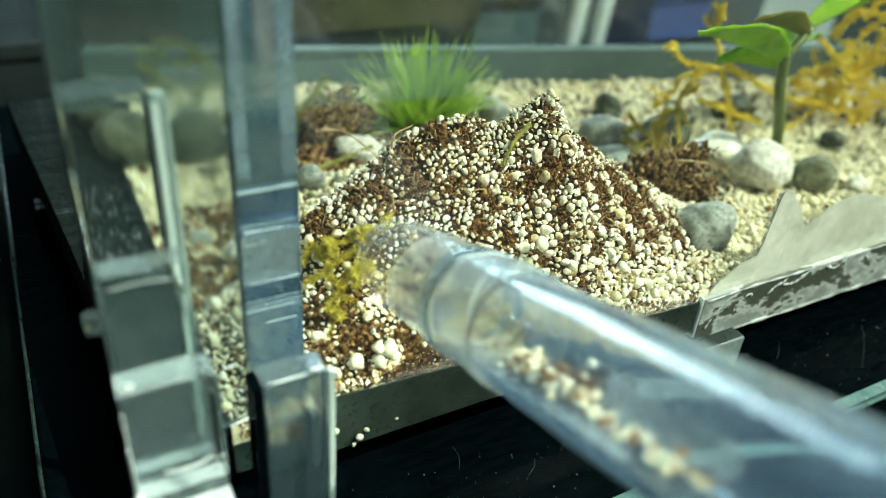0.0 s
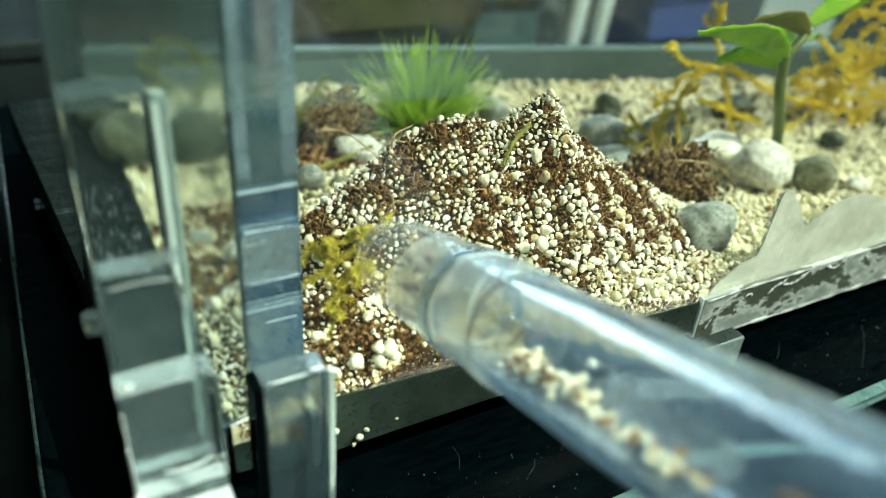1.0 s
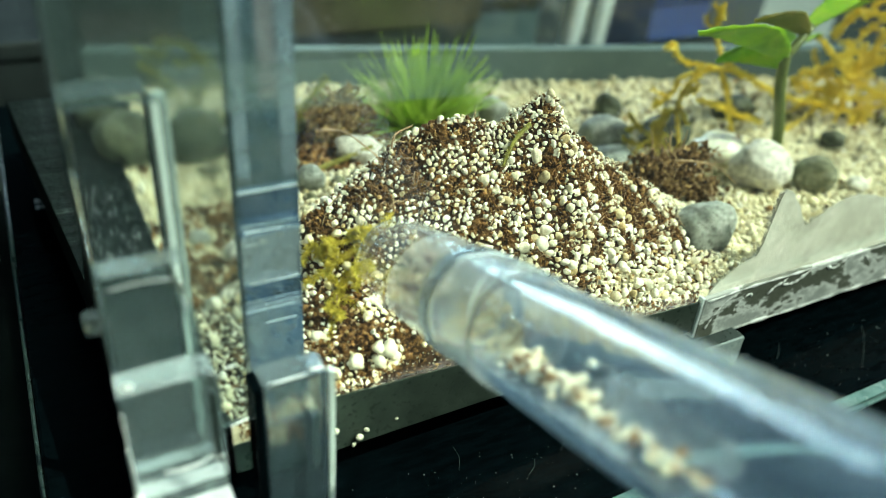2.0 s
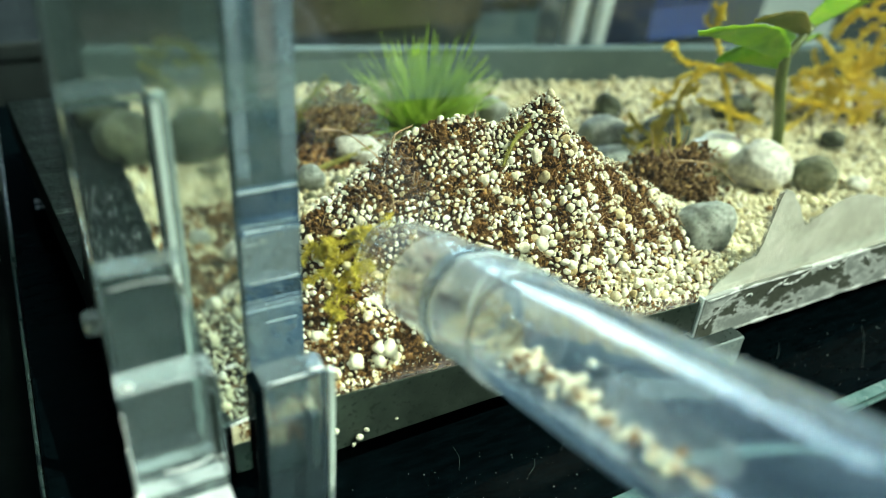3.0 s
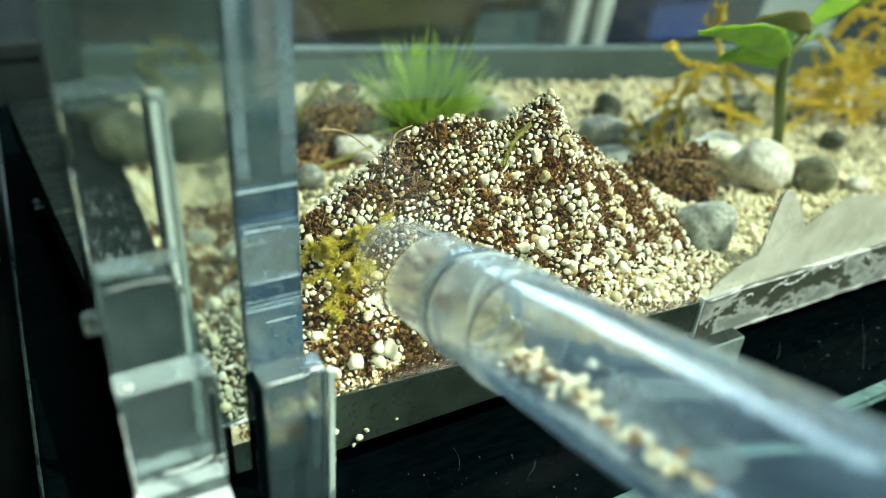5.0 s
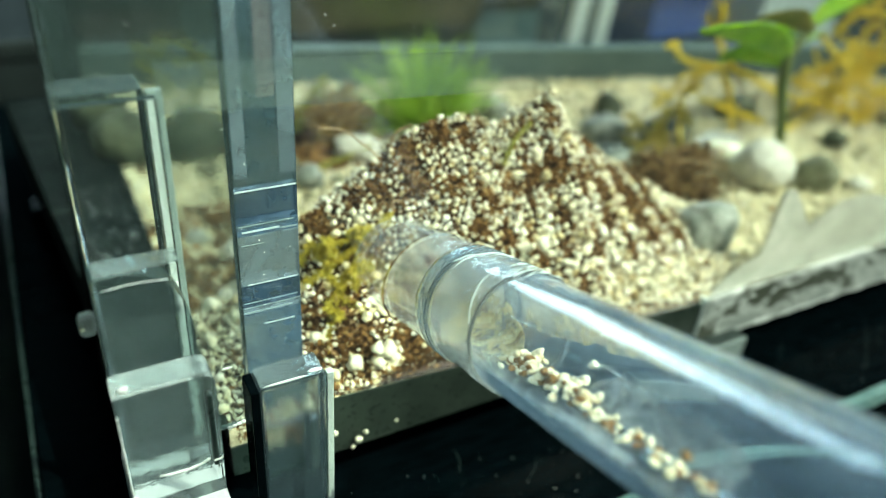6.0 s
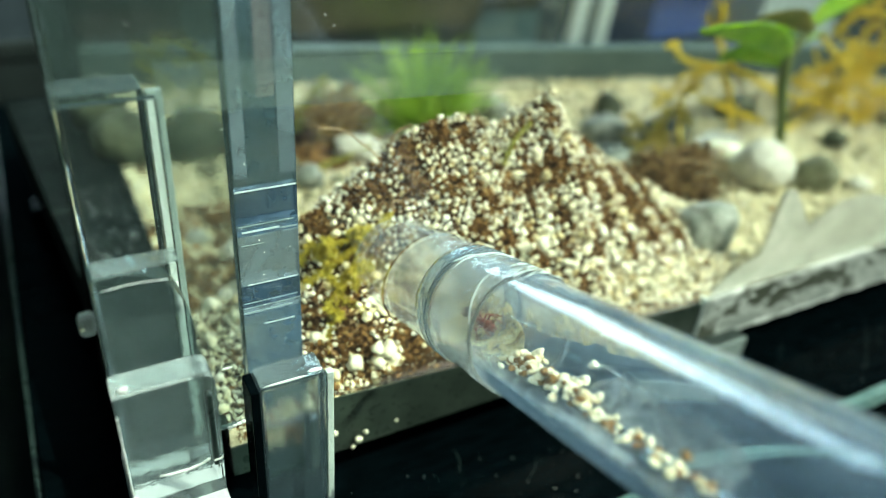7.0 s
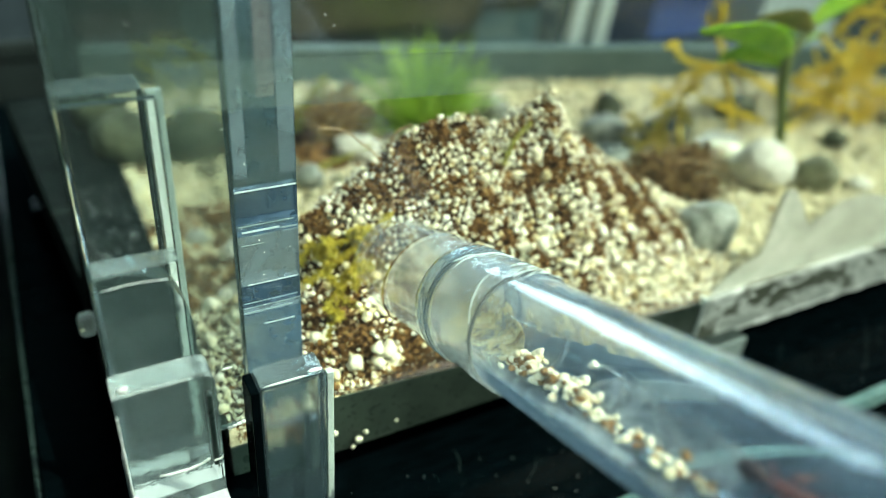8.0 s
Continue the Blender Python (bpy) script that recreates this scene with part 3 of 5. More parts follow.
box("dark_edge", (-6.72, -6.18, -4.9, -3.0, -9.95, 7.5), M_BLACK, arena, "dark edge of the bracket", 0.06)

box("dark_band", (-9.3, -8.98, -6.02, -5.2, 4.1, 9.4), M_DTEAL, arena, "dark upright band on the outer bracket", 0.12)
for points, r in (([(-12.2, -6.06, 4.7), (-11.1, -6.06, 4.55), (-10.2, -6.06, 4.62), (-9.5, -6.06, 4.9)], 0.10), ([(-9.3, -6.06, 4.6), (-8.9, -6.06, 4.65), (-8.8, -6.06, 4.8)], 0.08),
                  ([(-13.7, -6.02, 9.6), (-13.7, -6.02, 7.6), (-13.68, -6.02, 4.6), (-13.66, -6.02, 3.0)], 0.07), ([(-13.2, -3.02, 15.2), (-11.6, -3.02, 15.3), (-10.0, -3.02, 15.15)], 0.04)):
    path = curve_points(points, 6)
    bm = bmesh.new()
    tube_mesh(bm, path, [r * (0.4 + 0.9 * abs(noise.noise(p * 1.3)) + 0.3 * math.sin(math.pi * k / (len(path) - 1))) for k, p in enumerate(path)], 6)
    part("bright_line", bm, M_CHALK, arena, "thin bright line along the block", True)

# sawn, matt edges of the blocks
for d in ((-9.15, -8.35, 2.15, 2.7, 0.2, 23.3), (-2.18, -1.75, -4.98, -4.5, -9.9, 7.6)):
    box("cut_edge", d, M_PALECUT, arena, "pale matt cut edge of acrylic", 0.05)
for d in ((-13.5, -9.3, 2.2, 4.5, 23.42, 23.47), (-6.1, -2.3, -4.9, -3.0, 7.72, 7.77),
          (-13.4, -9.3, -2.8, -1.4, 15.92, 15.97), (-13.5, -9.0, -5.8, -4.3, 10.82, 10.87)):
    box("sawn_edge", d, M_SAWN, arena, "matt sawn edge of clear acrylic", 0.0, True)

# ---- substrate ----
RIDGE_X = [-8, -2, 2, 5.8, 9, 12.8, 14.8, 18.6, 20.8, 22.3, 23.3, 24.2, 25.6, 28, 33, 40, 46, 52]
RIDGE_Z = [1.0, 4.6, 8.6, 11.2, 13.6, 15.5, 15.3, 13.9, 14.6, 16.1, 16.4, 15.6, 13.4, 11.2, 7.6, 3.6, 0.4, -0.8]
FRONT_X = [-8, 0, 3, 8, 13.5, 18, 22, 27.5, 32, 40, 52]
FRONT_Z = [-0.4, 0.2, 0.8, 1.8, 2.6, 2.2, 1.2, 0.0, -0.7, -0.8, -0.9]
BED_Z = -0.9
RIDGE_Y = 11.0


def smooth_noise(x, y, size, seed):
    rng = np.random.default_rng(seed)
    out = np.zeros_like(x)
    for _ in range(6):
        k, ph = rng.normal(0, 1 / size, 2), rng.uniform(0, 6.3)
        out += np.sin(k[0] * x + k[1] * y + ph)
    return out / 6


def back_line(x):
    return 67.0 - x * 20 / 75


def height(x, y):
    """The top of the substrate, in millimetres."""
    r, fr = np.interp(x, RIDGE_X, RIDGE_Z), np.interp(x, FRONT_X, FRONT_Z)
    bed = BED_Z + 0.6 * smooth_noise(x, y, 5.0, 3) * np.clip((y - 4) / 8, 0, 1) + np.clip((y - 30) / 30, 0, 1) * np.clip((x - 20) / 30, 0, 1) * 0.6
    u = np.clip((y - 0.9) / (RIDGE_Y - 0.9), 0, 1)
    front = fr + (r - fr) * u ** 0.9
    back = r - (y - RIDGE_Y) * 0.85
    mound = np.where(y < RIDGE_Y, front, back)
    mound = np.where((x < -8) | (x > 52), -5, mound)
    return np.maximum(bed, mound + 0.45 * smooth_noise(x, y, 1.1, 5)), mound > bed


rng = np.random.default_rng(11)
gx, gy = np.meshgrid(np.arange(-7, 112.1, 0.5), np.arange(0.9, 68.9, 0.5))
gy = 0.9 + (gy - 0.9) * (back_line(gx) - 0.9) / 67.8
gz = height(gx, gy)[0] - 0.25
grid_v = np.stack([gx, gy, gz], -1).reshape(-1, 3)
rows_n, cols_n = gx.shape
idx = np.arange(rows_n * cols_n).reshape(rows_n, cols_n)
skirt = grid_v[:cols_n].copy()
skirt[:, 2] = -2.15
grid_v = np.concatenate([grid_v, skirt])
below = np.arange(cols_n) + rows_n * cols_n
quads = np.stack([idx[:-1, :-1], idx[:-1, 1:], idx[1:, 1:], idx[1:, :-1]], -1).reshape(-1, 4)
quads = np.concatenate([quads, np.stack([below[:-1], below[1:], idx[0, 1:], idx[0, :-1]], -1)])
on_mound = (height(gx[:-1, :-1], gy[:-1, :-1])[1] & (gx[:-1, :-1] < 42) & ((gx[:-1, :-1] < 24) | (gy[:-1, :-1] > 3.0))).ravel()
on_mound = np.concatenate([on_mound, (gx[0, :-1] > -4) & (gx[0, :-1] < 28)])
bed = from_arrays("substrate_bed", grid_v, quads, M_BED)
bed.data.materials.append(M_SOIL)
bed.data.polygons.foreach_set("material_index", on_mound.astype(np.int32))
tagged(bed, "pale sand bed with a heaped brown soil mound", "substrate", kind="stuff")


def scatter(n, x0, x1, y0, y1, lo, hi, seed, keep, sink=0.1, power=1.6):
    g = np.random.default_rng(seed)
    x, y = g.uniform(x0, x1, n), g.uniform(y0, y1, n)
    z, hill = height(x, y)
    ok = keep(x, y, z, hill, g)
    x, y, z = x[ok], y[ok], z[ok]
    size = lo + (hi - lo) * g.uniform(0, 1, len(x)) ** power
    return np.stack([x, np.maximum(y, 0.85 + size), z - sink + size * g.uniform(-0.1, 0.7, len(x))], 1), size


# where bare brown soil shows through the grains: wide patches and small ones;
# the last three wide ones also stand in for the tube's shadow
SOIL_WIDE = [(12.4, 10.3), (9.7, 10.0), (9.8, 8.6), (7.4, 9.3), (22.8, 7.6), (25.0, 7.3), (30.6, 9.1), (34.8, 9.4), (3.3, 5.1), (3.5, 2.9), (2.4, 3.4), (2.9, 10.3), (20.0, 7.5), (8.4, 10.3), (28.0, 8.0), (32.5, 8.2), (6.8, 1.6), (8.3, 1.3), (7.4, 2.8)]
SOIL_SMALL = [(14.9, 10.2), (5.8, 10.1), (14.1, 5.4), (15.7, 6.6), (12.4, 7.4), (28.4, 11.0), (22.9, 9.9), (21.8, 5.2), (16.4, 4.7), (21.7, 3.7), (25.0, 4.2), (24.4, 3.1), (29.2, 4.1), (36.8, 5.7), (35.5, 7.2),
              (18.8, 3.7), (22.7, 2.0), (26.1, 2.3), (4.8, 6.7), (6.2, 6.6), (0.6, 5.4), (3.0, 1.3), (0.2, 3.4), (31.6, 6.6), (18.1, 7.5), (33.2, 5.4), (27.4, 5.8), (38.2, 7.6)]


def soily(x, y):
    """How much soil lies open at a place on the mound: above 0.5 it is bare."""
    z = height(x, y)[0]
    out = np.zeros_like(x)
    wob = 0.35 * smooth_noise(x, y, 0.5, 21) + 0.35 * smooth_noise(x, y, 0.22, 22)
    for places, r in ((SOIL_WIDE, 1.5), (SOIL_SMALL, 1.0)):
        for px, py in places:
            pz = float(height(np.array([px]), np.array([py]))[0][0])
            d = np.sqrt((x - px) ** 2 + 0.7 * (y - py) ** 2 + 0.35 * (z - pz) ** 2) / r
            out = np.maximum(out, np.exp(-(d * (1 + 0.5 * wob)) ** 2))
    speck = smooth_noise(x, y, 0.30, 23) + 0.6 * smooth_noise(x, y, 0.13, 24)
    broad = smooth_noise(x, y, 0.9, 25)
    return np.clip(out + 0.75 * np.clip(speck + 0.5 * broad - 0.10 + 0.24 * np.clip((x - 20) / 6, 0, 1) * np.clip((y - 3.4) / 1.5, 0, 1), -0.4, 1) * np.clip((40 - x) / 6, 0, 1) - 0.9 * np.clip((x - 22) / 6, 0, 1) * np.clip((3.4 - y) / 1.2, 0, 1), 0, 1.2)


def settle(tries, lo, hi, seed, taken, keep, power=1.6, gap=0.80):
    """Grains dropped at random on the mound; each keeps clear of those before it."""
    g = np.random.default_rng(seed)
    x, y = g.uniform(-7, 46, tries), g.uniform(0.95, 17, tries)
    z, hill = height(x, y)
    size = lo + (hi - lo) * g.uniform(0, 1, tries) ** power
    ok = hill & keep(x, y, z, size, g)
    out = []
    for px, py, pz, r in zip(x[ok], y[ok], z[ok], size[ok]):
        py = max(py, 0.86 + r)
        p = (px, py, pz + r * 0.25)
        cell = (int(px // 1.2), int(py // 1.2), int(p[2] // 1.2))
        near = [q for i in (-1, 0, 1) for j in (-1, 0, 1) for k in (-1, 0, 1) for q in taken.get((cell[0] + i, cell[1] + j, cell[2] + k), ())]
        if all((p[0] - q[0]) ** 2 + (p[1] - q[1]) ** 2 + (p[2] - q[2]) ** 2 > (gap * (r + q[3])) ** 2 for q in near):
            taken.setdefault(cell, []).append((*p, r))
            out.append((*p, r))
    out = np.array(out)
    return out[:, :3], out[:, 3]


def coarse_side(x, y):
    """The right flank of the mound carries the coarser, rounder grains."""
    return np.clip((x - 15) / 4, 0, 1) * np.clip((10.2 - y) / 2.5, 0, 1)


SETTLED = {}
c, s = settle(9000, 0.44, 0.72, 31, SETTLED, lambda x, y, z, r, g: (x < 38) & (soily(x, y) < 0.42) & (g.uniform(0, 1, len(x)) < 0.004 + 0.40 * coarse_side(x, y) + 0.05 * (x < 6)), 2.6, 0.95)
grain_kinds = []
g = np.random.default_rng(30)
v, fc = base_ball(3)
for k in range(10):
    r = knobbly(v, g, g.integers(4, 8), g.uniform(0.15, 0.4))
    grain_kinds.append((v * r[:, None] * np.array([1, g.uniform(0.65, 0.95), g.uniform(0.6, 0.95)])))
front = np.argsort(c[:, 1])
big_c, big_s = c[front[:300]], s[front[:300]]
c2, s2 = settle(80000, 0.27, 0.52, 34, SETTLED, lambda x, y, z, r, g: (x < 44) & (soily(x, y) < 0.45 + 0.1 * g.normal(size=len(x))) & (r < 0.33 + 0.17 * coarse_side(x, y) + 0.12 * (g.uniform(0, 1, len(x)) < 0.25)) & (g.uniform(0, 1, len(x)) < 0.36), 1.7, 0.64)
grains = tagged(lumps("mound_grains", np.concatenate([c[front[300:]], c2]), np.concatenate([s[front[300:]], s2]), M_GRAIN, 2, 0.55, 32, (0.6, 1.0), 6), "cream and white gravel grains covering the mound", "gravel", kind="stuff")
shade(grains.data, False)
grain_meshes = []
for k, pts in enumerate(grain_kinds):
    ob = from_arrays("grain", pts, fc, M_GRAIN1)
    grain_meshes.append(ob.data)
    bpy.data.objects.remove(ob)
for k, (p, r) in enumerate(zip(big_c, big_s)):
    ob = new("grain", grain_meshes[k % 10])
    ob.parent = grains
    ob.matrix_basis = Matrix.LocRotScale(Vector(p) * MM, Euler(g.uniform(0, 6.2, 3)), Vector((r, r, r)))
c, s = settle(90000, 0.13, 0.27, 35, SETTLED, lambda x, y, z, r, g: (x < 45) & (soily(x, y) < 0.55 + 0.12 * g.normal(size=len(x))) & (g.uniform(0, 1, len(x)) < 0.45 - 0.2 * coarse_side(x, y)), 1.3, 0.72)
tagged(lumps("mound_grit", c, s, M_GRAIN, 1, 0.45, 36, (0.5, 1.0), 4), "fine cream grit between the larger grains", "gravel", kind="stuff")
c, s = scatter(46000, -7, 46, 0.95, 18, 0.08, 0.24, 41, lambda x, y, z, h, g: h & (x < 39 + g.normal(0, 1, len(x))) & (g.uniform(0, 1, len(x)) < 0.12 + 0.9 * soily(x, y)), 0.02)
crumbs = tagged(lumps("soil_crumbs", c, s, M_CRUMB, 1, 0.5, 42), "crumbs of brown peaty soil on the mound", "soil", kind="stuff")
shade(crumbs.data, False)
c, s = scatter(9000, -4, 40, 1.2, 14, 0.14, 0.34, 45, lambda x, y, z, h, g: h & (soily(x, y) > 0.55) & (g.uniform(0, 1, len(x)) < 0.35), -0.1)
crumbs = tagged(lumps("soil_lumps", c, s, M_CRUMB, 2, 0.75, 46, (0.5, 1.0), 6), "rough lumps of brown peat on the mound", "soil", kind="stuff")
shade(crumbs.data, False)
c, s = scatter(42000, -7, 112, 0.95, 68, 0.18, 0.5, 51, lambda x, y, z, h, g: (~h | (x > 42)) & (y < back_line(x) - 0.4), 0.1, 2.0)
tagged(lumps("bed_sand", c, s, M_SAND, 1, 0.2, 52), "loose pale yellow sand grains on the bed", "sand", kind="stuff")
g = np.random.default_rng(71)
fx = g.uniform(-6.5, 36, 1500)
fz = -1.9 + (np.interp(fx, FRONT_X, FRONT_Z) + 1.9) * g.uniform(0, 1, 1500)
fs = 0.15 + 0.33 * g.uniform(0, 1, 1500) ** 2
# smaller grains under the tube, to darken the soil like its shadow
fs[(fx > 5.2) & (fx < 11.5) & (g.uniform(0, 1, 1500) < 0.85)] *= 0.3
tagged(lumps("panel_grains", np.stack([fx, 0.88 + fs, fz], 1), fs, M_GRAIN, 2, 0.2, 72), "cream grains pressed against the front panel", "gravel", kind="stuff")
fx = g.uniform(-6.5, 36, 3800)
fz = -2.0 + (np.interp(fx, FRONT_X, FRONT_Z) + 2.1) * g.uniform(0, 1, 3800)
fs = 0.10 + 0.22 * g.uniform(0, 1, 3800) ** 1.5
crumbs = tagged(lumps("panel_crumbs", np.stack([fx, 0.88 + fs * 0.9, fz], 1), fs, M_CRUMB, 1, 0.5, 77), "brown soil crumbs pressed against the front panel", "soil", kind="stuff")
shade(crumbs.data, False)
c, s = scatter(2600, -7, 112, 0.95, 66, 0.15, 0.5, 73, lambda x, y, z, h, g: ~h & (y < back_line(x) - 1) & (smooth_noise(x, y, 2.0, 26) + 0.5 * smooth_noise(x, y, 0.7, 27) > 0.12), -0.15, 2.0)
tagged(lumps("bed_debris", c, s, M_CRUMB, 1, 0.3, 74), "dark crumbs and plant debris on the sand", "debris", kind="stuff")
c, s = scatter(5200, 2, 27, 33, 57, 0.25, 0.7, 78, lambda x, y, z, h, g: ~h & (y < back_line(x) - 1) & (((x - 14) / 9.5) ** 2 + ((y - 45) / 9.0) ** 2 + 0.5 * smooth_noise(x, y, 1.2, 28) < 0.9), -0.15, 2.0)
crumbs = tagged(lumps("peat_scatter", c, s, M_CRUMB, 1, 0.5, 79), "dark brown peat strewn round the grass", "soil", kind="stuff")
shade(crumbs.data, False)
c, s = scatter(2600, -7, 3, 4, 32, 0.2, 0.55, 83, lambda x, y, z, h, g: ~h & (smooth_noise(x, y, 1.6, 29) + 0.4 * g.normal(size=len(x)) > 0.05), -0.15, 2.0)
crumbs = tagged(lumps("peat_scatter", c, s, M_CRUMB, 1, 0.5, 84), "brown peat strewn beside the mound", "soil", kind="stuff")
shade(crumbs.data, False)
c, s = scatter(260, 0, 112, 20, 66, 0.4, 1.0, 75, lambda x, y, z, h, g: ~h & (y < back_line(x) - 1), -0.1, 2.0)
tagged(lumps("bed_gravel", c, s, M_STONE_GR, 2, 0.16, 76), "small olive gravel on the sand", "gravel", kind="stuff")
g = np.random.default_rng(91)
bm = bmesh.new()
for _ in range(620):
    x, y = g.uniform(-3, 40), g.uniform(1.4, 13)
    z, hill = height(np.array([x]), np.array([y]))
    if not hill[0] or soily(np.array([x]), np.array([y]))[0] < 0.35:
        continue
    p = Vector((x, y, z[0] + 0.25))
    way = Vector(g.normal(size=3) * np.array([1, 0.7, 0.45])).normalized() * g.uniform(0.5, 1.5)
    path = curve_points([p - way * 0.5, p + Vector(g.normal(0, 0.22, 3)) + Vector((0, -0.1, 0.2)), p + way * 0.5], 3)
    tube_mesh(bm, path, [g.uniform(0.025, 0.05)] * len(path), 4)
tagged(part("mound_fibres", bm, M_ROOT, None, "", True), "fine brown peat fibres over the mound", "fibres", kind="stuff")
SPIRE = np.array([(23.3, 10.5, 15.6), (22.5, 10.3, 14.8), (23.9, 10.4, 14.7), (23.2, 10.0, 14.9), (22.9, 10.5, 16.1), (23.2, 11.0, 15.9), (22.8, 10.8, 15.3), (23.7, 11.1, 15.2), (23.1, 10.6, 16.5), (13.0, 10.8, 15.6), (14.6, 11, 15.5)])
tagged(lumps("summit_grains", SPIRE, 1.15 * np.array([0.42, 0.36, 0.38, 0.4, 0.34, 0.5, 0.45, 0.45, 0.42, 0.30, 0.26]), M_GRAIN, 2, 0.45, 33, (0.6, 1.0), 6), "white grains piled on the mound summit", "gravel", kind="stuff")


# ---- pebbles ----
def pebble(label, at, size, material, seed, name="pebble"):
    g = np.random.default_rng(seed)
    v, fc = base_ball(4)
    r = np.ones(len(v))
    for freq, amp in ((1.2, 0.075), (2.4, 0.045), (5.5, 0.018), (11, 0.006)):
        for _ in range(3):
            r += amp * np.sin(v @ g.normal(0, freq, 3) + g.uniform(0, 6))
    pts = v * r[:, None] * np.array([size[0], (size[0] + size[1]) / 2, size[1]])
    a = g.uniform(-0.5, 0.5)
    turn = np.array([[math.cos(a), -math.sin(a), 0], [math.sin(a), math.cos(a), 0], [0, 0, 1]])
    return tagged(from_arrays(name, pts @ turn.T + np.array(at), fc, material), label, "pebble", "pebbles in the arena")


for k, (label, at, size, material) in enumerate((
        ("round white pebble half in shade on the sand", (59.2, 15, 1.6), (3.3, 3.2), M_STONE_W),
        ("oval milky quartz pebble lying on the sand", (59, 22, 0.9), (3.6, 2.2), M_QUARTZ),
        ("round grey-green speckled pebble beside the mound", (41.2, 7, 1.9), (3.25, 3.2), M_STONE_G),
        ("olive green pebble beside the white pebble", (64.9, 12, 1.0), (2.2, 2.5), M_STONE_GR),
        ("small white pebble under golden moss", (85.1, 30, 0.3), (2.5, 1.5), M_STONE_W),
        ("large dark green pebble behind the mound", (57.4, 29.5, 0.4), (3.8, 2.2), M_STONE_D),
        ("pale grey pebble behind the mound summit", (48.4, 31.0, 0.8), (3.0, 2.3), M_STONE_G),
        ("flat pale blue pebble behind the mound", (46.4, 26, 0.1), (2.5, 1.3), M_STONE_T),
        ("white pebble behind the mound", (17.9, 38, 0.2), (3.0, 1.7), M_STONE_W),
        ("small teal pebble behind the mound", (10.4, 33.5, 0.0), (1.4, 1.25), M_STONE_T),
        ("large grey pebble at the back of the arena", (1.0, 45, 1.3), (4.2, 3.1), M_STONE_D),
        ("small dark pebble under golden moss", (79, 20, 0.0), (1.8, 1.4), M_STONE_D),
        ("small dark green pebble on the sand", (55, 38, 0.6), (2.0, 1.9), M_STONE_D),
        ("small dark pebble at the back of the bed", (39, 42.5, 0.5), (2.0, 2.0), M_STONE_G),
        ("grey pebble beneath golden moss", (72.7, 32.5, 0.5), (3.2, 2.1), M_STONE_D),
        ("dark pebble at the back of the arena", (-5.6, 47, 1.2), (3.4, 3.0), M_STONE_D),
        ("dark mossy pebble by the side of the arena", (-7.4, 57, 1.6), (3.4, 3.4), M_STONE_D),
        ("cream pebble by the front of the bed", (70.5, 10, -0.3), (1.4, 0.9), M_STONE_W),
        ("small cream pebble on the sand", (-0.6, 22.5, -0.2), (1.25, 0.95), M_STONE_W),
        ("small grey pebble on the sand", (-3.3, 26, -0.4), (1.1, 0.8), M_STONE_G))):
    pebble(label, at, size, material, 100 + k)


# ---- soil clumps with rootlets ----
def clump(label, at, size, n, seed, fibres, material=M_CRUMB):
    g = np.random.default_rng(seed)
    lobes = g.normal(0, 0.42, (9, 3)) * np.array(size)
    pts = lobes[g.integers(0, 9, n)] + np.clip(g.normal(0, 0.24, (n, 3)), -0.6, 0.6) * np.array(size) + np.array(at)
    pts[:, 2] = np.maximum(pts[:, 2], -0.6)
    thing = tagged(new("soil_clump"), label, "soil")
    ob = lumps("crumbs", pts, 0.10 + 0.32 * g.uniform(0, 1, n) ** 2, material, 1, 0.42, seed)
    shade(ob.data, False)
    ob.parent = thing
    for _ in range(fibres):
        p = Vector(at) + Vector(g.normal(0, 0.5, 3) * np.array(size))
        way = Vector(g.normal(size=3) + np.array([0.4, 0, 0.25])).normalized()
        side = Vector(g.normal(size=3)) * 0.5
        ln = g.uniform(1.2, 3.6)
        bm = bmesh.new()
        path = curve_points([p, p + way * ln * 0.5 + side, p + way * ln], 5)
        tube_mesh(bm, path, list(np.linspace(0.11, 0.04, len(path))), 5)
        part("rootlet", bm, M_ROOT, thing, "thin pale brown rootlet", True)


clump("dark brown clump of peat with stray rootlets", (44.6, 15.5, 3.0), (5.6, 2.6, 2.8), 3800, 201, 80, M_PEAT)
clump("brown peat clump at the foot of the grass", (16.9, 43, 1.6), (4.6, 3.2, 3.4), 2600, 202, 6, M_PEATL)


def fibre(label, points, r0, r1):
    bm = bmesh.new()
    path = curve_points(points, 6)
    tube_mesh(bm, path, list(np.linspace(r0, r1, len(path))), 6)
    return tagged(part("root_fibre", bm, M_ROOT, None, "", True), label, "root")


fibre("thin pale root fibre rising from the mound", [(7.8, 10.4, 12.6), (7.5, 10.4, 13.4), (6.4, 10.4, 14.5), (4.8, 10.4, 15.8), (3.0, 10.4, 16.2)], 0.065, 0.05)
fibre("short brown root fibre on the mound", [(8.9, 10.8, 13.4), (9.0, 10.8, 14.4), (9.4, 10.8, 14.9), (10.6, 10.8, 15.3)], 0.08, 0.06)

fibre("wiry brown rootlet standing on the peat clump", [(42.1, 13, 5.6), (42.1, 13, 6.7), (40.8, 13, 7.7), (39.9, 13, 9.2)], 0.07, 0.05)
fibre("long pale rootlet trailing from the peat clump", [(42.4, 13, 6.2), (45.2, 13, 5.6), (49, 13, 4.2), (53, 13, 1.4)], 0.08, 0.05)


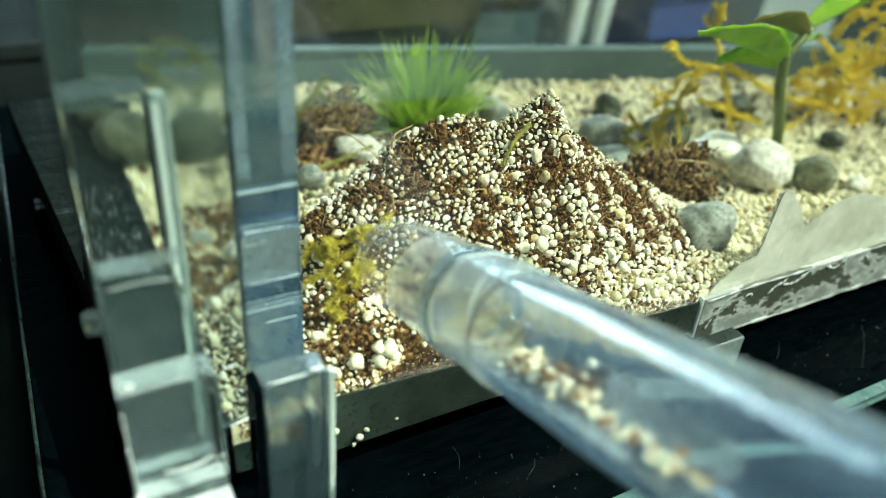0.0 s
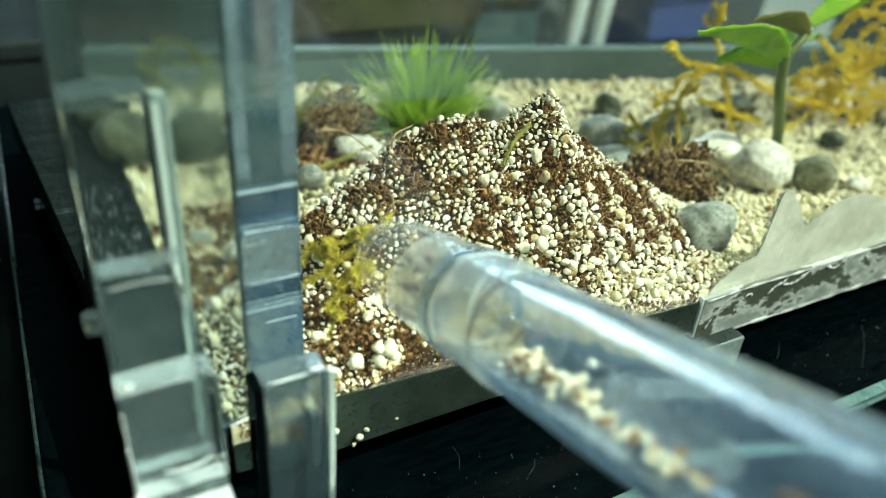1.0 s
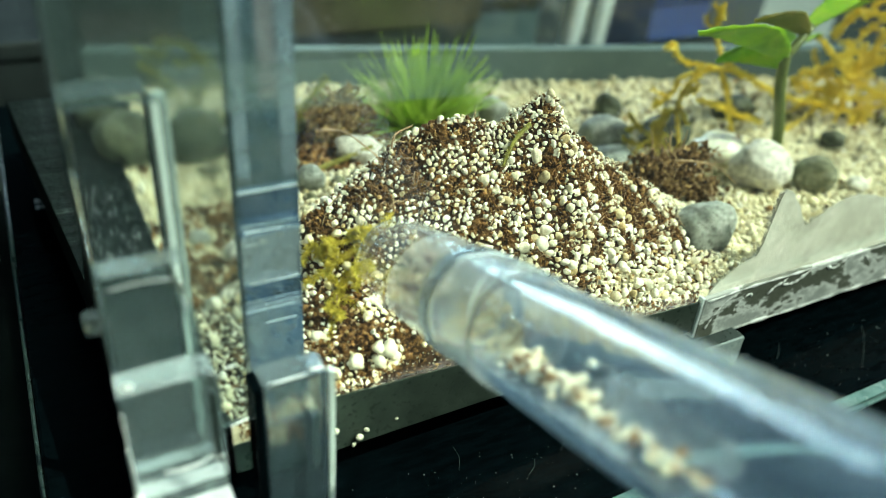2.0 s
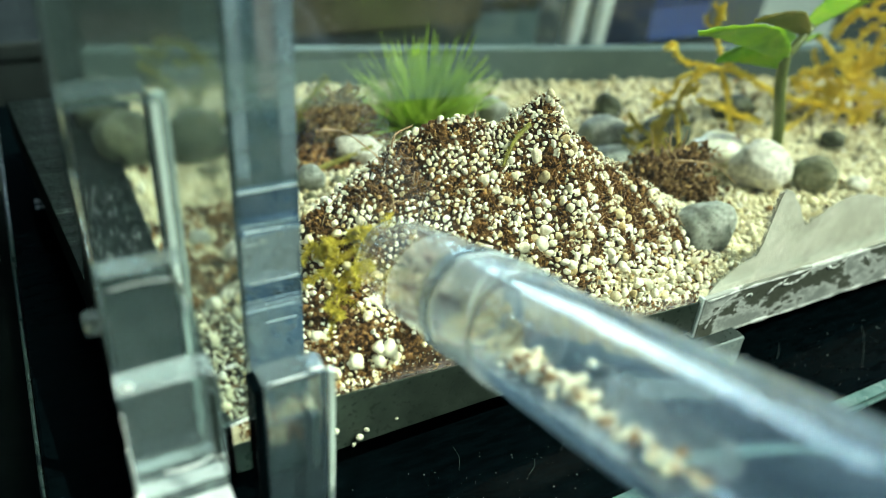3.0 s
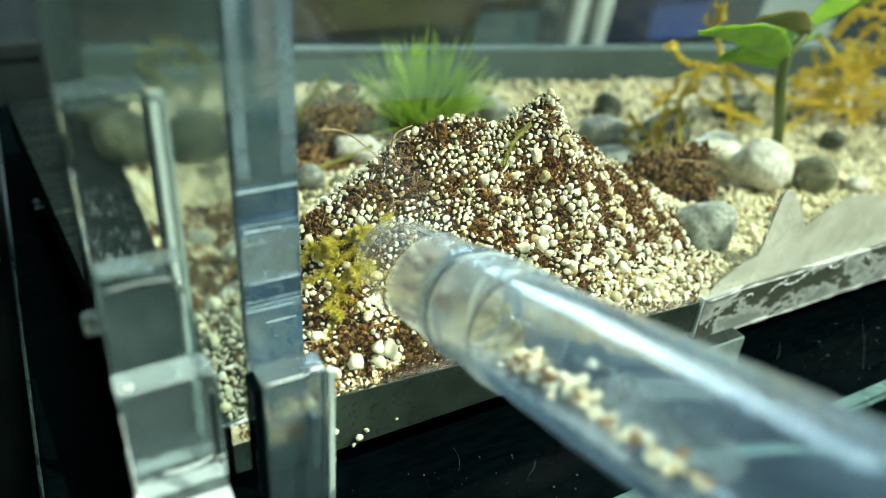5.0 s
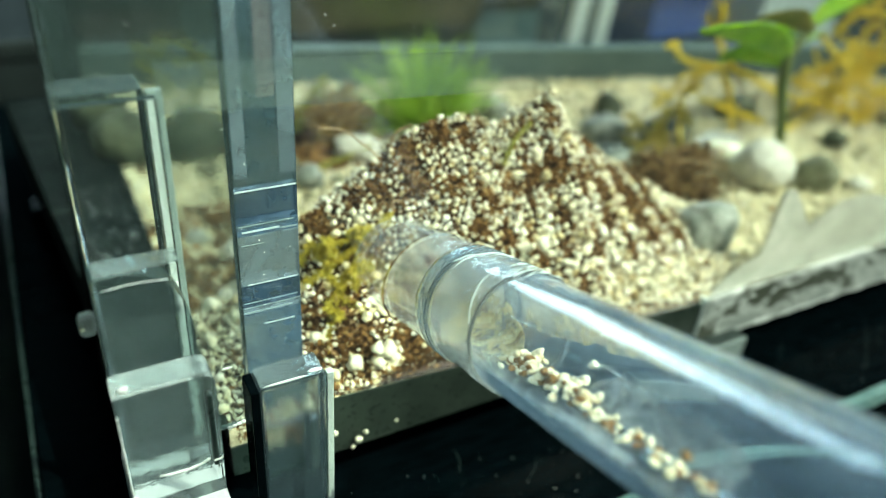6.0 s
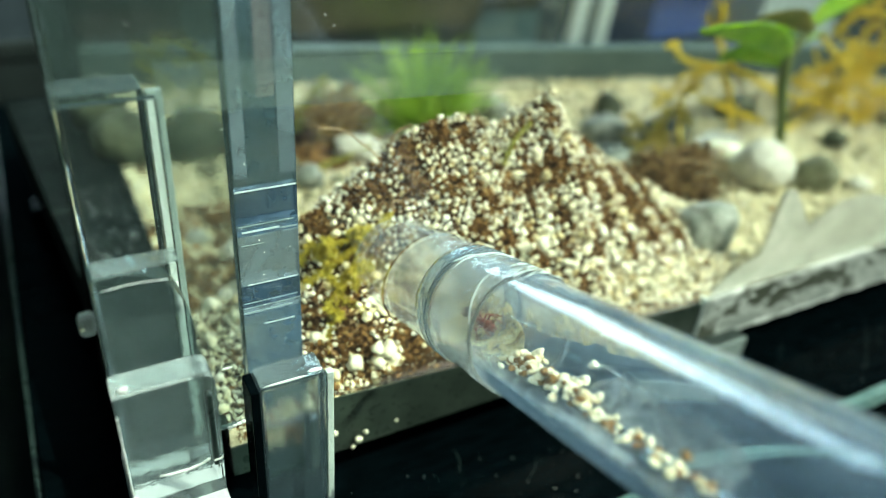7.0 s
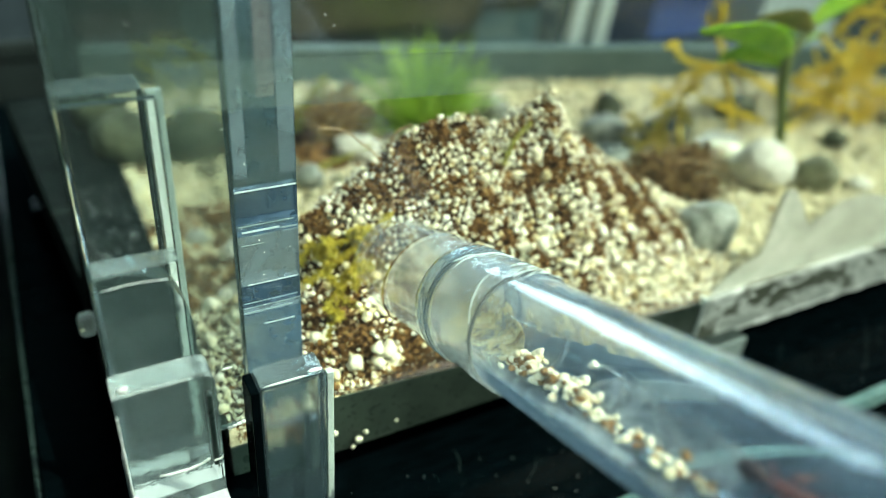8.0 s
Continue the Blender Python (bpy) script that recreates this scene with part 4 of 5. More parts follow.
# ---- plants ----
def blade(bm, base, way, length, width, droop):
    steps = 7
    side = way.cross(Vector((0, 0, 1)))
    side = side.normalized() if side.length > 0.01 else Vector((1, 0, 0))
    last = None
    for k in range(steps + 1):
        u = k / steps
        p = base + way * length * u + Vector((0, 0, -droop * u * u))
        w = width * (1 - u) ** 0.6 * (0.7 + 0.6 * u * (1 - u) * 2) + 0.04
        fold = way.cross(side).normalized() * w * 0.35
        row = [bm.verts.new(p - side * w + fold), bm.verts.new(p), bm.verts.new(p + side * w + fold)]
        if last:
            bm.faces.new((last[0], last[1], row[1], row[0]))
            bm.faces.new((last[1], last[2], row[2], row[1]))
        last = row


def tuft():
    g = random.Random(7)
    thing = tagged(new("grass_tuft"), "dense tuft of bright green grass on the sand", "grass plant")
    for _ in range(270):
        a = g.uniform(0, 2 * math.pi)
        lean = g.uniform(0.03, 1.30) ** 0.7
        way = Vector((math.cos(a) * math.sin(lean), 0.55 * math.sin(a) * math.sin(lean), math.cos(lean))).normalized()
        bm = bmesh.new()
        blade(bm, Vector((29.0 + math.cos(a) * g.uniform(0, 3.4), 43.5 + math.sin(a) * g.uniform(0, 1.6), -1.0)), way, g.uniform(9, 14.5) * (1.0 - 0.12 * lean), g.uniform(0.22, 0.34), g.uniform(0, 2.4))
        part("blade", bm, M_GRASS, thing, "", True)


tuft()


def leaf(name, base, tip, width, sag, material, parent, label, roll=0.0):
    base, tip = Vector(base), Vector(tip)
    way = tip - base
    side = way.cross(Vector((0, 0, 1))).normalized()
    side.rotate(Matrix.Rotation(roll, 3, way.normalized()))
    up = side.cross(way).normalized()
    bm = bmesh.new()
    nu, nv = 60, 14
    layers = []
    for th in (0.09, -0.09):
        rows = []
        for i in range(nu + 1):
            u = i / nu
            w = width * (math.sin(math.pi * min(u * 0.97 + 0.03, 1) ** 0.85) ** 0.75) * (1 + 0.03 * math.sin(23 * u))
            row = []
            for j in range(nv + 1):
                q = 2 * j / nv - 1
                rise = sag * math.sin(math.pi * u) + 0.42 * w * abs(q) + 0.12 * w * q * q - 0.10 * math.exp(-(q * 6) ** 2) + 0.10 * math.sin(9 * u + 5 * abs(q)) + 0.05 * math.sin(52 * (u - 0.28 * abs(q)))
                row.append(bm.verts.new(base + way * u + side * w * q + up * (rise + th)))
            rows.append(row)
        layers.append(rows)
        for a, b in zip(rows, rows[1:]):
            for j in range(nv):
                bm.faces.new((a[j], a[j + 1], b[j + 1], b[j]) if th > 0 else (a[j], b[j], b[j + 1], a[j + 1]))
    t0, t1 = layers
    for i in range(nu):
        bm.faces.new((t0[i][0], t0[i + 1][0], t1[i + 1][0], t1[i][0]))
        bm.faces.new((t0[i][-1], t1[i][-1], t1[i + 1][-1], t0[i + 1][-1]))
    return part(name, bm, material, parent, label, True)


plant = tagged(new("leafy_seedling"), "broad-leaved green seedling on an upright olive stem", "plant")
bm = bmesh.new()
path = curve_points([(65.4, 18, -1.5), (63.8, 18, 5), (61.8, 18, 10), (60.9, 18, 14.2)], 6)
tube_mesh(bm, path, list(np.linspace(0.68, 0.62, len(path))), 10)
part("stem", bm, M_STEM, plant, "", True)
bm = bmesh.new()
path = curve_points([(61.2, 18, 14.0), (62.6, 18, 15.4), (64.6, 18.4, 16.8)], 5)
tube_mesh(bm, path, list(np.linspace(0.6, 0.4, len(path))), 10)
part("branch", bm, M_STEM, plant, "", True)
leaf("leaf", (60.6, 18, 13.4), (42.3, 14.2, 18.9), 2.7, 0.4, M_LEAF, plant, "bright green leaf with a notched tip", 0.42)
leaf("leaf", (61.0, 18.2, 12.4), (53.6, 21.0, 12.9), 2.5, 0.4, M_LEAF, plant, "bright green leaf", 0.8)
leaf("leaf", (63.4, 18.1, 15.9), (54.8, 18.4, 18.0), 2.0, 0.4, M_LEAFD, plant, "bronze green young leaf", 0.5)
leaf("leaf", (64.4, 18.4, 16.6), (86.0, 22, 19.0), 2.3, 0.5, M_LEAF, plant, "broad green leaf", -0.3)
leaf("leaf", (62.0, 18.6, 14.8), (80.0, 30, 10.0), 2.4, 0.5, M_LEAF, plant, "green leaf in shade", 0.0)


def sprig(label, stems, material, spikes, length, seed, name="moss_sprig", r=0.28, twigs=0, reach=1.0):
    """Moss: thin stems, each thick with short pointed leaflets."""
    g = np.random.default_rng(seed)
    thing = tagged(new(name), label, "moss")
    shoots = list(stems)
    for pts in stems:
        for _ in range(twigs):
            k = g.integers(0, len(pts) - 1)
            p = Vector(pts[k]).lerp(Vector(pts[k + 1]), g.uniform())
            way = Vector(g.normal(size=3) + np.array([0, 0, 0.35])).normalized()
            ln = g.uniform(2.0, 5.0) * reach
            shoots.append([p, p + way * ln * 0.5 + Vector(g.normal(0, 0.4, 3)), p + way * ln])
    for pts in shoots:
        path = curve_points(pts, 10)
        bm = bmesh.new()
        tube_mesh(bm, path, list(np.linspace(r, r * 0.6, len(path))), 6)
        total = sum((b - a).length for a, b in zip(path, path[1:]))
        for _ in range(int(total * spikes * 1.4)):
            k = g.integers(0, len(path) - 1)
            p = path[k].lerp(path[k + 1], g.uniform())
            way = (path[k + 1] - path[k]).normalized()
            out = Vector(g.normal(size=3))
            out = (out - way * out.dot(way)).normalized()
            tip = p + (out * 0.85 + way * 0.6) * length * g.uniform(0.6, 1.3)
            wid = way.cross(out) * length * 0.15
            a, b, c_ = bm.verts.new(p - wid), bm.verts.new(p + wid), bm.verts.new(tip)
            d = bm.verts.new(p + out * length * 0.25 + way * length * 0.3)
            for tri in ((a, b, d), (b, c_, d), (c_, a, d)):
                bm.faces.new(tri)
        part("strand", bm, material, thing, "", False)


sprig("golden feathery moss branching beside the seedling",
      ([(51.2, 26, 13.8), (53.7, 26, 11.4), (58.6, 26, 10.1), (65.1, 26, 8.5), (69.3, 26, 6.3)],
       [(59.7, 27, 17.5), (59.1, 27, 15.6), (60.4, 27, 12.2), (62.9, 27, 9.7), (66.5, 27, 7.7)],
       [(63, 28, 8.7), (66.1, 28, 4), (68.7, 28, -1.2)],
       [(54.8, 30, 3.7), (57.7, 30, 5.5), (59.1, 30, 7.5), (63, 28, 8.7)],
       [(57.1, 26, -1), (54.9, 26, 5.3), (55.9, 26, 8.1), (58.6, 26, 10.1)],
       [(59.1, 27, 5.5), (63.8, 27, 3.8), (67.7, 27, 2.2), (72.3, 27, 0.6)]), M_MOSS, 20, 0.72, 301, r=0.17, twigs=2, reach=0.5)
sprig("tangled golden feathery moss behind the seedling",
      ([(74.1, 24, 13.4), (79.6, 24, 9.7), (84.5, 24, 6.6), (90.5, 24, 4), (96.9, 24, 2.1)],
       [(82.2, 27, 11.2), (84.1, 27, 14.6), (87.4, 27, 14.6), (93.7, 27, 13.3)],
       [(89.5, 25, 12.2), (88.2, 25, 9.5), (85.6, 25, 7.8), (83.8, 25, 5.3)],
       [(75.7, 27, 6.5), (82.3, 27, 4.1), (92.7, 27, 1.6), (101.8, 27, 1.2)],
       [(76.6, 26, -0.9), (81.4, 26, 1.6), (83.5, 26, 3.4), (86.2, 26, 5.5), (90, 27, 9)],
       [(86.9, 24, -2), (89, 24, -0.4), (92, 24, 1.4), (97.2, 24, 1.6)],
       [(67.5, 25, 7.1), (75.1, 25, 4.3), (82.9, 25, 2.6), (93.5, 25, -0.6), (101.2, 25, -1.5)],
       [(84.5, 24, 6.6), (88, 24, 8), (92, 25, 8.4), (97, 26, 9.5)],
       [(84, 30, 3), (90, 30, 7), (96, 31, 11)],
       [(80, 29, 0), (88, 29, 3.6), (97, 30, 5.6)]), M_MOSS, 20, 0.75, 302, r=0.17, twigs=8, reach=0.85)
sprig("yellow-green moss tuft lying behind the peat clump",
      ([(52.0, 25, 6.0), (51.0, 25, 3.4), (51.5, 25, 0.8), (53, 24.5, -1)],
       [(55.6, 26, 5.4), (53.5, 26, 4.6), (51.2, 25, 2.8), (48.5, 25, 1.0), (46.5, 25, -1)],
       [(49.0, 28, 4.6), (50.2, 27, 3.0), (52.0, 26, 1.5), (54.0, 25.5, 0.2)]), M_MOSSY, 18, 0.8, 307, r=0.2, twigs=3, reach=0.6)
sprig("blurred golden moss at the back of the bed",
      ([(-1.6, 50, 10.7), (2.1, 50, 10.1), (4, 50, 6.6), (2.3, 50, 2.6), (2.4, 50, -1.2)],
       [(-3.8, 48, 9.3), (-1.1, 48, 7.1), (1.5, 48, 2.8), (5.4, 48, 1.9)],
       [(2.1, 50, 10.1), (6.5, 50, 5), (9.5, 49, 1.5), (11, 48, -1)]), M_MOSSG, 16, 0.9, 303, r=0.2, twigs=3)
sprig("olive moss strands lying across the mound",
      ([(7.7, 7.6, 10.0), (5.5, 7.4, 8.2), (3.2, 7.2, 7.0), (1.1, 7.4, 5.6)],
       [(6.1, 7.8, 9.1), (3.8, 8.0, 8.0), (2.7, 8.8, 7.9)],
       [(5.2, 7.1, 7.7), (3.4, 6.0, 5.8), (1.8, 5.4, 4.6)],
       [(3.2, 7.2, 6.9), (2.2, 8.6, 7.5), (1.6, 9.2, 7.6)],
       [(3.0, 6.2, 5.6), (2.8, 5.4, 5.1), (3.9, 4.1, 4.5)],
       [(2.8, 5.6, 5.1), (1.4, 4.3, 3.2), (0.8, 3.4, 2.0)]), M_MOSSY, 52, 0.55, 304, r=0.11, twigs=3, reach=0.4)
sprig("short olive moss strand on the mound top", ([(20.9, 9.9, 14.4), (19.1, 9.3, 13.3), (17.5, 8.1, 12.0)],), M_MOSSG, 34, 0.4, 305, r=0.2)
sprig("olive moss against the brown peat clump", ([(12.6, 46, -0.8), (13.6, 46, 1.4), (14.6, 46, 3.2), (16.2, 46, 4.2)], [(11.8, 45, -0.6), (14.0, 45, 1.0), (16.6, 44.6, 1.6)], [(15.0, 43, -0.8), (17.5, 42, 0.6), (20, 41.4, 1.4)]), M_MOSSG, 26, 0.9, 308, r=0.4, twigs=4, reach=0.5)
sprig("olive moss beside the white pebble", ([(11.0, 36, -0.8), (14.8, 36, 0.2), (18.6, 36, 1.2)],), M_MOSSG, 30, 0.6, 306, r=0.3)


# ---- plaster bank behind the front panel, and the smears below it ----
BANK_X = [36.4, 37.2, 37.9, 40.3, 42.6, 42.9, 43.1, 43.35, 43.8, 44.5, 45.3, 46.3, 47.4, 48.3, 49.7, 52.1, 55, 57.9, 61.1, 66, 74, 84, 95, 111]
BANK_Z = [-1.9, -1.3, -0.3, 1.3, 1.9, 3.6, 6.6, 8.2, 8.5, 8.4, 7.5, 6.5, 5.0, 3.8, 4.6, 5.7, 6.0, 5.4, 4.3, 3.0, 2.4, 2.9, 2.0, 1.6]
bm = bmesh.new()
columns = []
for x in np.arange(36.6, 111, 0.16):
    ragged = 0.16 * noise.noise((x * 1.6, 0, 1)) + 0.07 * noise.noise((x * 6, 0, 4))
    top = float(np.interp(x, BANK_X, BANK_Z)) + ragged
    columns.append([bm.verts.new((x, y, z)) for y, z in ((0.86, -3.2), (0.86, top), (0.95 + 0.12 * abs(noise.noise((x, 2, 9))), top - 0.05), (1.25, -3.2))])
for a, b in zip(columns, columns[1:]):
    for k in range(4):
        j = (k + 1) % 4
        bm.faces.new((a[k], a[j], b[j], b[k]))
bm.faces.new(columns[0])
bm.faces.new(columns[-1][::-1])
bank = part("plaster_bank", bm, M_PLASTER)
g = np.random.default_rng(81)
fx = g.uniform(36.6, 75, 900)
fx[:300] = g.uniform(41.5, 44.5, 300)
fz = np.interp(fx, BANK_X, BANK_Z) - 0.1 - np.abs(g.normal(0, 0.5, 900))
tagged(lumps("plaster_crust", np.stack([fx, g.uniform(0.95, 1.25, 900), fz], 1), 0.05 + 0.14 * g.uniform(0, 1, 900) ** 2.5, M_PLASTER, 1, 0.3, 82), "crumbly white crust along the plaster edge", "plaster", kind="stuff")
tagged(bank, "beige plaster bank with a torn wavy top behind the panel", "plaster")


def smear(points, width):
    """A chalky streak on the face of the sill."""
    path = curve_points([(x, -0.26, z) for x, z in points], 8)
    bm = bmesh.new()
    tube_mesh(bm, path, [width * (0.12 + 0.75 * abs(noise.noise(p * 2.3)) * 1.6) for p in path], 6)
    for v in bm.verts:
        v.co.y = -0.26 + (v.co.y + 0.26) * 0.3
    return part("plaster_smear", bm, M_CHALK, arena, "white dried plaster streak", True)


smear([(37.4, -4.8), (38.3, -3.2), (39.4, -2.1), (40.6, -1.7)], 0.22)
smear([(41.2, -2.8), (42.4, -2.1), (42.9, -2.5)], 0.26)
smear([(45.2, -2.9), (46.1, -2.2), (47.0, -2.0), (47.6, -1.6)], 0.28)
smear([(47.2, -2.3), (48.6, -2.5), (49.6, -2.2), (51.0, -1.5)], 0.3)
smear([(53.6, -1.8), (55, -2.2), (56.4, -1.5), (57.6, -1.3)], 0.26)
smear([(58.6, -2.3), (59.8, -1.9), (60.4, -2.4)], 0.2)
smear([(37.0, -6.1), (40, -6.15), (44, -6.1), (50, -6.2), (58, -6.15), (66, -6.2), (80, -6.2)], 0.34)
smear([(36.8, -1.5), (42, -1.25), (50, -1.35), (58, -1.2), (66, -1.3), (80, -1.3)], 0.3)


# ---- stray grains that stuck outside, and dust on the black base ----
v_grain, f_grain = base_ball(2)


def loose_grain(label, at, size, seed, group, material=None):
    g = np.random.default_rng(seed)
    r = 1 + 0.14 * np.sin(v_grain @ g.normal(0, 1.5, 3) + g.uniform(0, 6)) + 0.06 * np.sin(v_grain @ g.normal(0, 3, 3))
    pts = v_grain * r[:, None] * np.array([1, g.uniform(0.65, 0.95), g.uniform(0.65, 0.95)]) * size
    pts = pts @ turns(1, g)[0].T
    return tagged(from_arrays("grain", pts + np.array(at), f_grain, material or M_GRAIN), label, "grain", group)


for k, (x, z, r) in enumerate(((0.2, -2.8, 0.24), (2.0, -4.1, 0.34), (2.6, -3.7, 0.2), (1.6, -4.75, 0.24), (5.1, -3.6, 0.16))):
    loose_grain("stray white grain stuck on the front sill", (x, -r * 0.7, z), r, 400 + k, "grains on the sill")
for k, (x, y, z, r) in enumerate(((2.3, 1.7, 1.9, 0.68), (4.0, 1.6, 2.8, 0.58), (4.9, 1.6, 2.3, 0.66), (4.0, 1.6, 1.5, 0.66), (4.1, 1.6, 0.6, 0.6), (0.6, 1.5, 0.2, 0.46), (1.2, 1.4, 0.3, 0.38), (2.9, 1.3, -0.1, 0.4), (0.4, 4.4, 2.8, 0.5), (21.8, 2.8, 4.6, 0.6), (26.6, 3.6, 4.2, 0.6), (24.3, 3.0, 4.4, 0.5), (18.4, 2.8, 7.6, 0.6))):
    loose_grain("large cream grain at the foot of the mound", (x, y, z), r, 430 + k, "large grains by the panel")
g = np.random.default_rng(61)
n = 700
dust = np.stack([g.uniform(-12, 110, n), g.uniform(-9, 0, n) , np.full(n, -9.97)], 1)
tagged(lumps("base_dust", dust, 0.014 + 0.050 * g.uniform(0, 1, n) ** 2.5, M_EDGE, 1, 0.3, 62), "pale dust specks on the black base", "dust", kind="stuff")
n = 150
dust = np.stack([g.uniform(-13, 60, n), np.full(n, -0.015), g.uniform(8, 34, n)], 1)
tagged(lumps("panel_dust", dust, g.uniform(0.015, 0.05, n), M_CHALK, 1, 0.3, 63), "fine pale dust specks on the front panel", "dust", kind="stuff")
n = 200
dust = np.stack([g.uniform(-13.5, -8, n), g.uniform(6.5, 40, n), np.full(n, -0.38)], 1)
tagged(lumps("ledge_dust", dust, g.uniform(0.03, 0.10, n), M_CHALK, 1, 0.3, 64), "pale dust specks on the dark ledge", "dust", kind="stuff")

# ---- the connecting tube ----
tube = tagged(new("connecting_tube"), "clear acrylic ant tube with a taped sleeve, plugged into the panel", "tube")


def pipe(name, s0, s1, ro, ri, material, label, wobble=0.0):
    bm = bmesh.new()
    sides, steps = 64, max(2, int(abs(s1 - s0) * (3 if wobble else 0.5)))
    rings = []
    for r in (ro, ri):
        layer = []
        for k in range(steps + 1):
            s = s0 + (s1 - s0) * k / steps
            layer.append([bm.verts.new(in_tube(s, 360 * j / sides, r + (wobble * noise.noise((s * 0.9, j * 0.25, r)) + wobble * 0.6 * noise.noise((s * 3.1, math.sin(j * 0.2) * 3, r)) if wobble and r == ro else 0))) for j in range(sides)])
        rings.append(layer)
    for layer in rings:
        for a, b in zip(layer, layer[1:]):
            for j in range(sides):
                bm.faces.new((a[j], a[(j + 1) % sides], b[(j + 1) % sides], b[j]))
    for k in (0, -1):
        a, b = rings[0][k], rings[1][k]
        for j in range(sides):
            bm.faces.new((a[j], a[(j + 1) % sides], b[(j + 1) % sides], b[j]))
    return part(name, bm, material, tube, label, True, True)


pipe("wall", -6.5, 95, TUBE_RO - 0.12, TUBE_RI, M_TUBE, "clear tube wall")
pipe("cuff", 0.25, 5.35, TUBE_RO - 0.06, TUBE_RO - 0.11, M_SLEEVE, "hazy glued cuff behind the collar", 0.02)
pipe("sleeve", 7.0, 12.2, TUBE_RO - 0.02, TUBE_RO - 0.10, M_SLEEVE, "crinkled clear tape sleeve", 0.035)
pipe("collar", 5.4, 6.95, TUBE_RO + 0.12, TUBE_RO - 0.08, M_COLLAR, "bluish clear collar ring", 0.05)

# creases pressed into the tape of the sleeve
CREASE = random.Random(8)
for k in range(16):
    s0, a0 = CREASE.uniform(6.2, 11.8), CREASE.uniform(70, 215)
    run, swing = CREASE.uniform(0.15, 1.4), CREASE.uniform(25, 75) * CREASE.choice((-1, 1))
    path = [in_tube(s0 + run * u * u, a0 + swing * u, TUBE_RO + 0.05 + 0.03 * math.sin(9 * u + k)) for u in np.linspace(0, 1, 14)]
    bm = bmesh.new()
    tube_mesh(bm, path, [0.018 + 0.035 * math.sin(math.pi * i / 13) for i in range(14)], 5)
    part("crease", bm, M_FROST if k % 3 == 0 else M_TUBE, tube, "crease in the tape", True, True)

# scratches on the tape, with their glints put into the white colour
for k in range(18):
    s0, a0 = CREASE.uniform(10.0, 12.6), CREASE.uniform(140, 178)
    path = [in_tube(s0 + 0.55 * u, a0 + CREASE.uniform(14, 22) * u, TUBE_RO + 0.07) for u in np.linspace(0, 1, 5)]
    bm = bmesh.new()
    tube_mesh(bm, path, [0.012, 0.03, 0.035, 0.025, 0.01], 5)
    part("scratch", bm, M_FROST, tube, "scratch on the tape with its glint painted white", True, True)

# grains lying along the bottom of the tube
PILE = random.Random(5)
for k in range(215):
    near = k < 150
    s = 10.2 + 7.2 * PILE.random() ** 1.35 if near else 17.2 + 8.6 * PILE.random()
    r = PILE.uniform(0.16, 0.36) if near else PILE.uniform(0.12, 0.30)
    angle = 12 + PILE.gauss(0, 11) if near else 8 + PILE.gauss(0, 6)
    lift = PILE.uniform(0, 0.8) * max(0, 1 - abs(angle - 12) / 22) if near else PILE.uniform(0, 0.12)
    dark = PILE.random() < 0.3
    loose_grain("brown soil crumb lying in the clear tube" if dark else "cream grain lying in the clear tube", in_tube(s, angle, TUBE_RI - r * 0.85 - lift), r, 500 + k, "grains in the tube", M_CRUMB if dark else M_TUBEGRAIN)
for k, (s, angle, r) in enumerate(((15.4, 62, 0.24), (15.2, 58, 0.18), (9.9, 26, 0.30))):
    loose_grain("cream grain lying in the clear tube", in_tube(s, angle, TUBE_RI - r * 0.9), r, 690 + k, "grains in the tube")


# a torn film of dried plaster on the inside of the tube
def film(name, s0, s1, a0, a1, seed, material, label, r=TUBE_RI - 0.03, taper=0.0):
    bm = bmesh.new()
    ns, na = 26, 16
    rows = []
    for i in range(ns + 1):
        u = i / ns
        wob = 9 * noise.noise((u * 5, seed, 0)) + 5 * noise.noise((u * 13, seed, 3))
        rows.append([bm.verts.new(in_tube(s0 + (s1 - s0) * u, a0 + taper * u * (a1 - a0) + (a1 - a0) * (1 - taper * u) * j / na * (0.55 + 0.45 * math.sin(math.pi * u)) + wob, r - 0.05 * abs(noise.noise((i * 0.5, j * 0.5, seed))))) for j in range(na + 1)])
    for a, b in zip(rows, rows[1:]):
        for j in range(na):
            bm.faces.new((a[j], a[j + 1], b[j + 1], b[j]))
    made = bmesh.ops.solidify(bm, geom=bm.faces[:], thickness=0.04)
    return part(name, bm, material, tube, label, True)


def backlit(m):
    """Lets light from behind glow through the dust of a film."""
    t = m.node_tree
    d = [n for n in t.nodes if n.type == "BSDF_DIFFUSE"][0]
    far = d.outputs[0].links[0].to_socket
    glow = put(t, "BsdfTranslucent", Color=tuple(d.inputs["Color"].default_value))
    mx = put(t, "MixShader", Fac=0.55)
    t.links.new(d.outputs[0], mx.inputs[1])
    t.links.new(glow.outputs[0], mx.inputs[2])
    t.links.new(mx.outputs[0], far)
    return m


# for rubbed tape and residue edges, and for painted glints under the tube
M_SCUFF_GLINT = acrylic("scuff_and_glint_film", (0.95, 0.96, 0.95), 0.05, 0.2, 0.8, 500, blur=0.1, dust=(0.62, 0.68, 0.68))
backlit(M_SCUFF_GLINT)


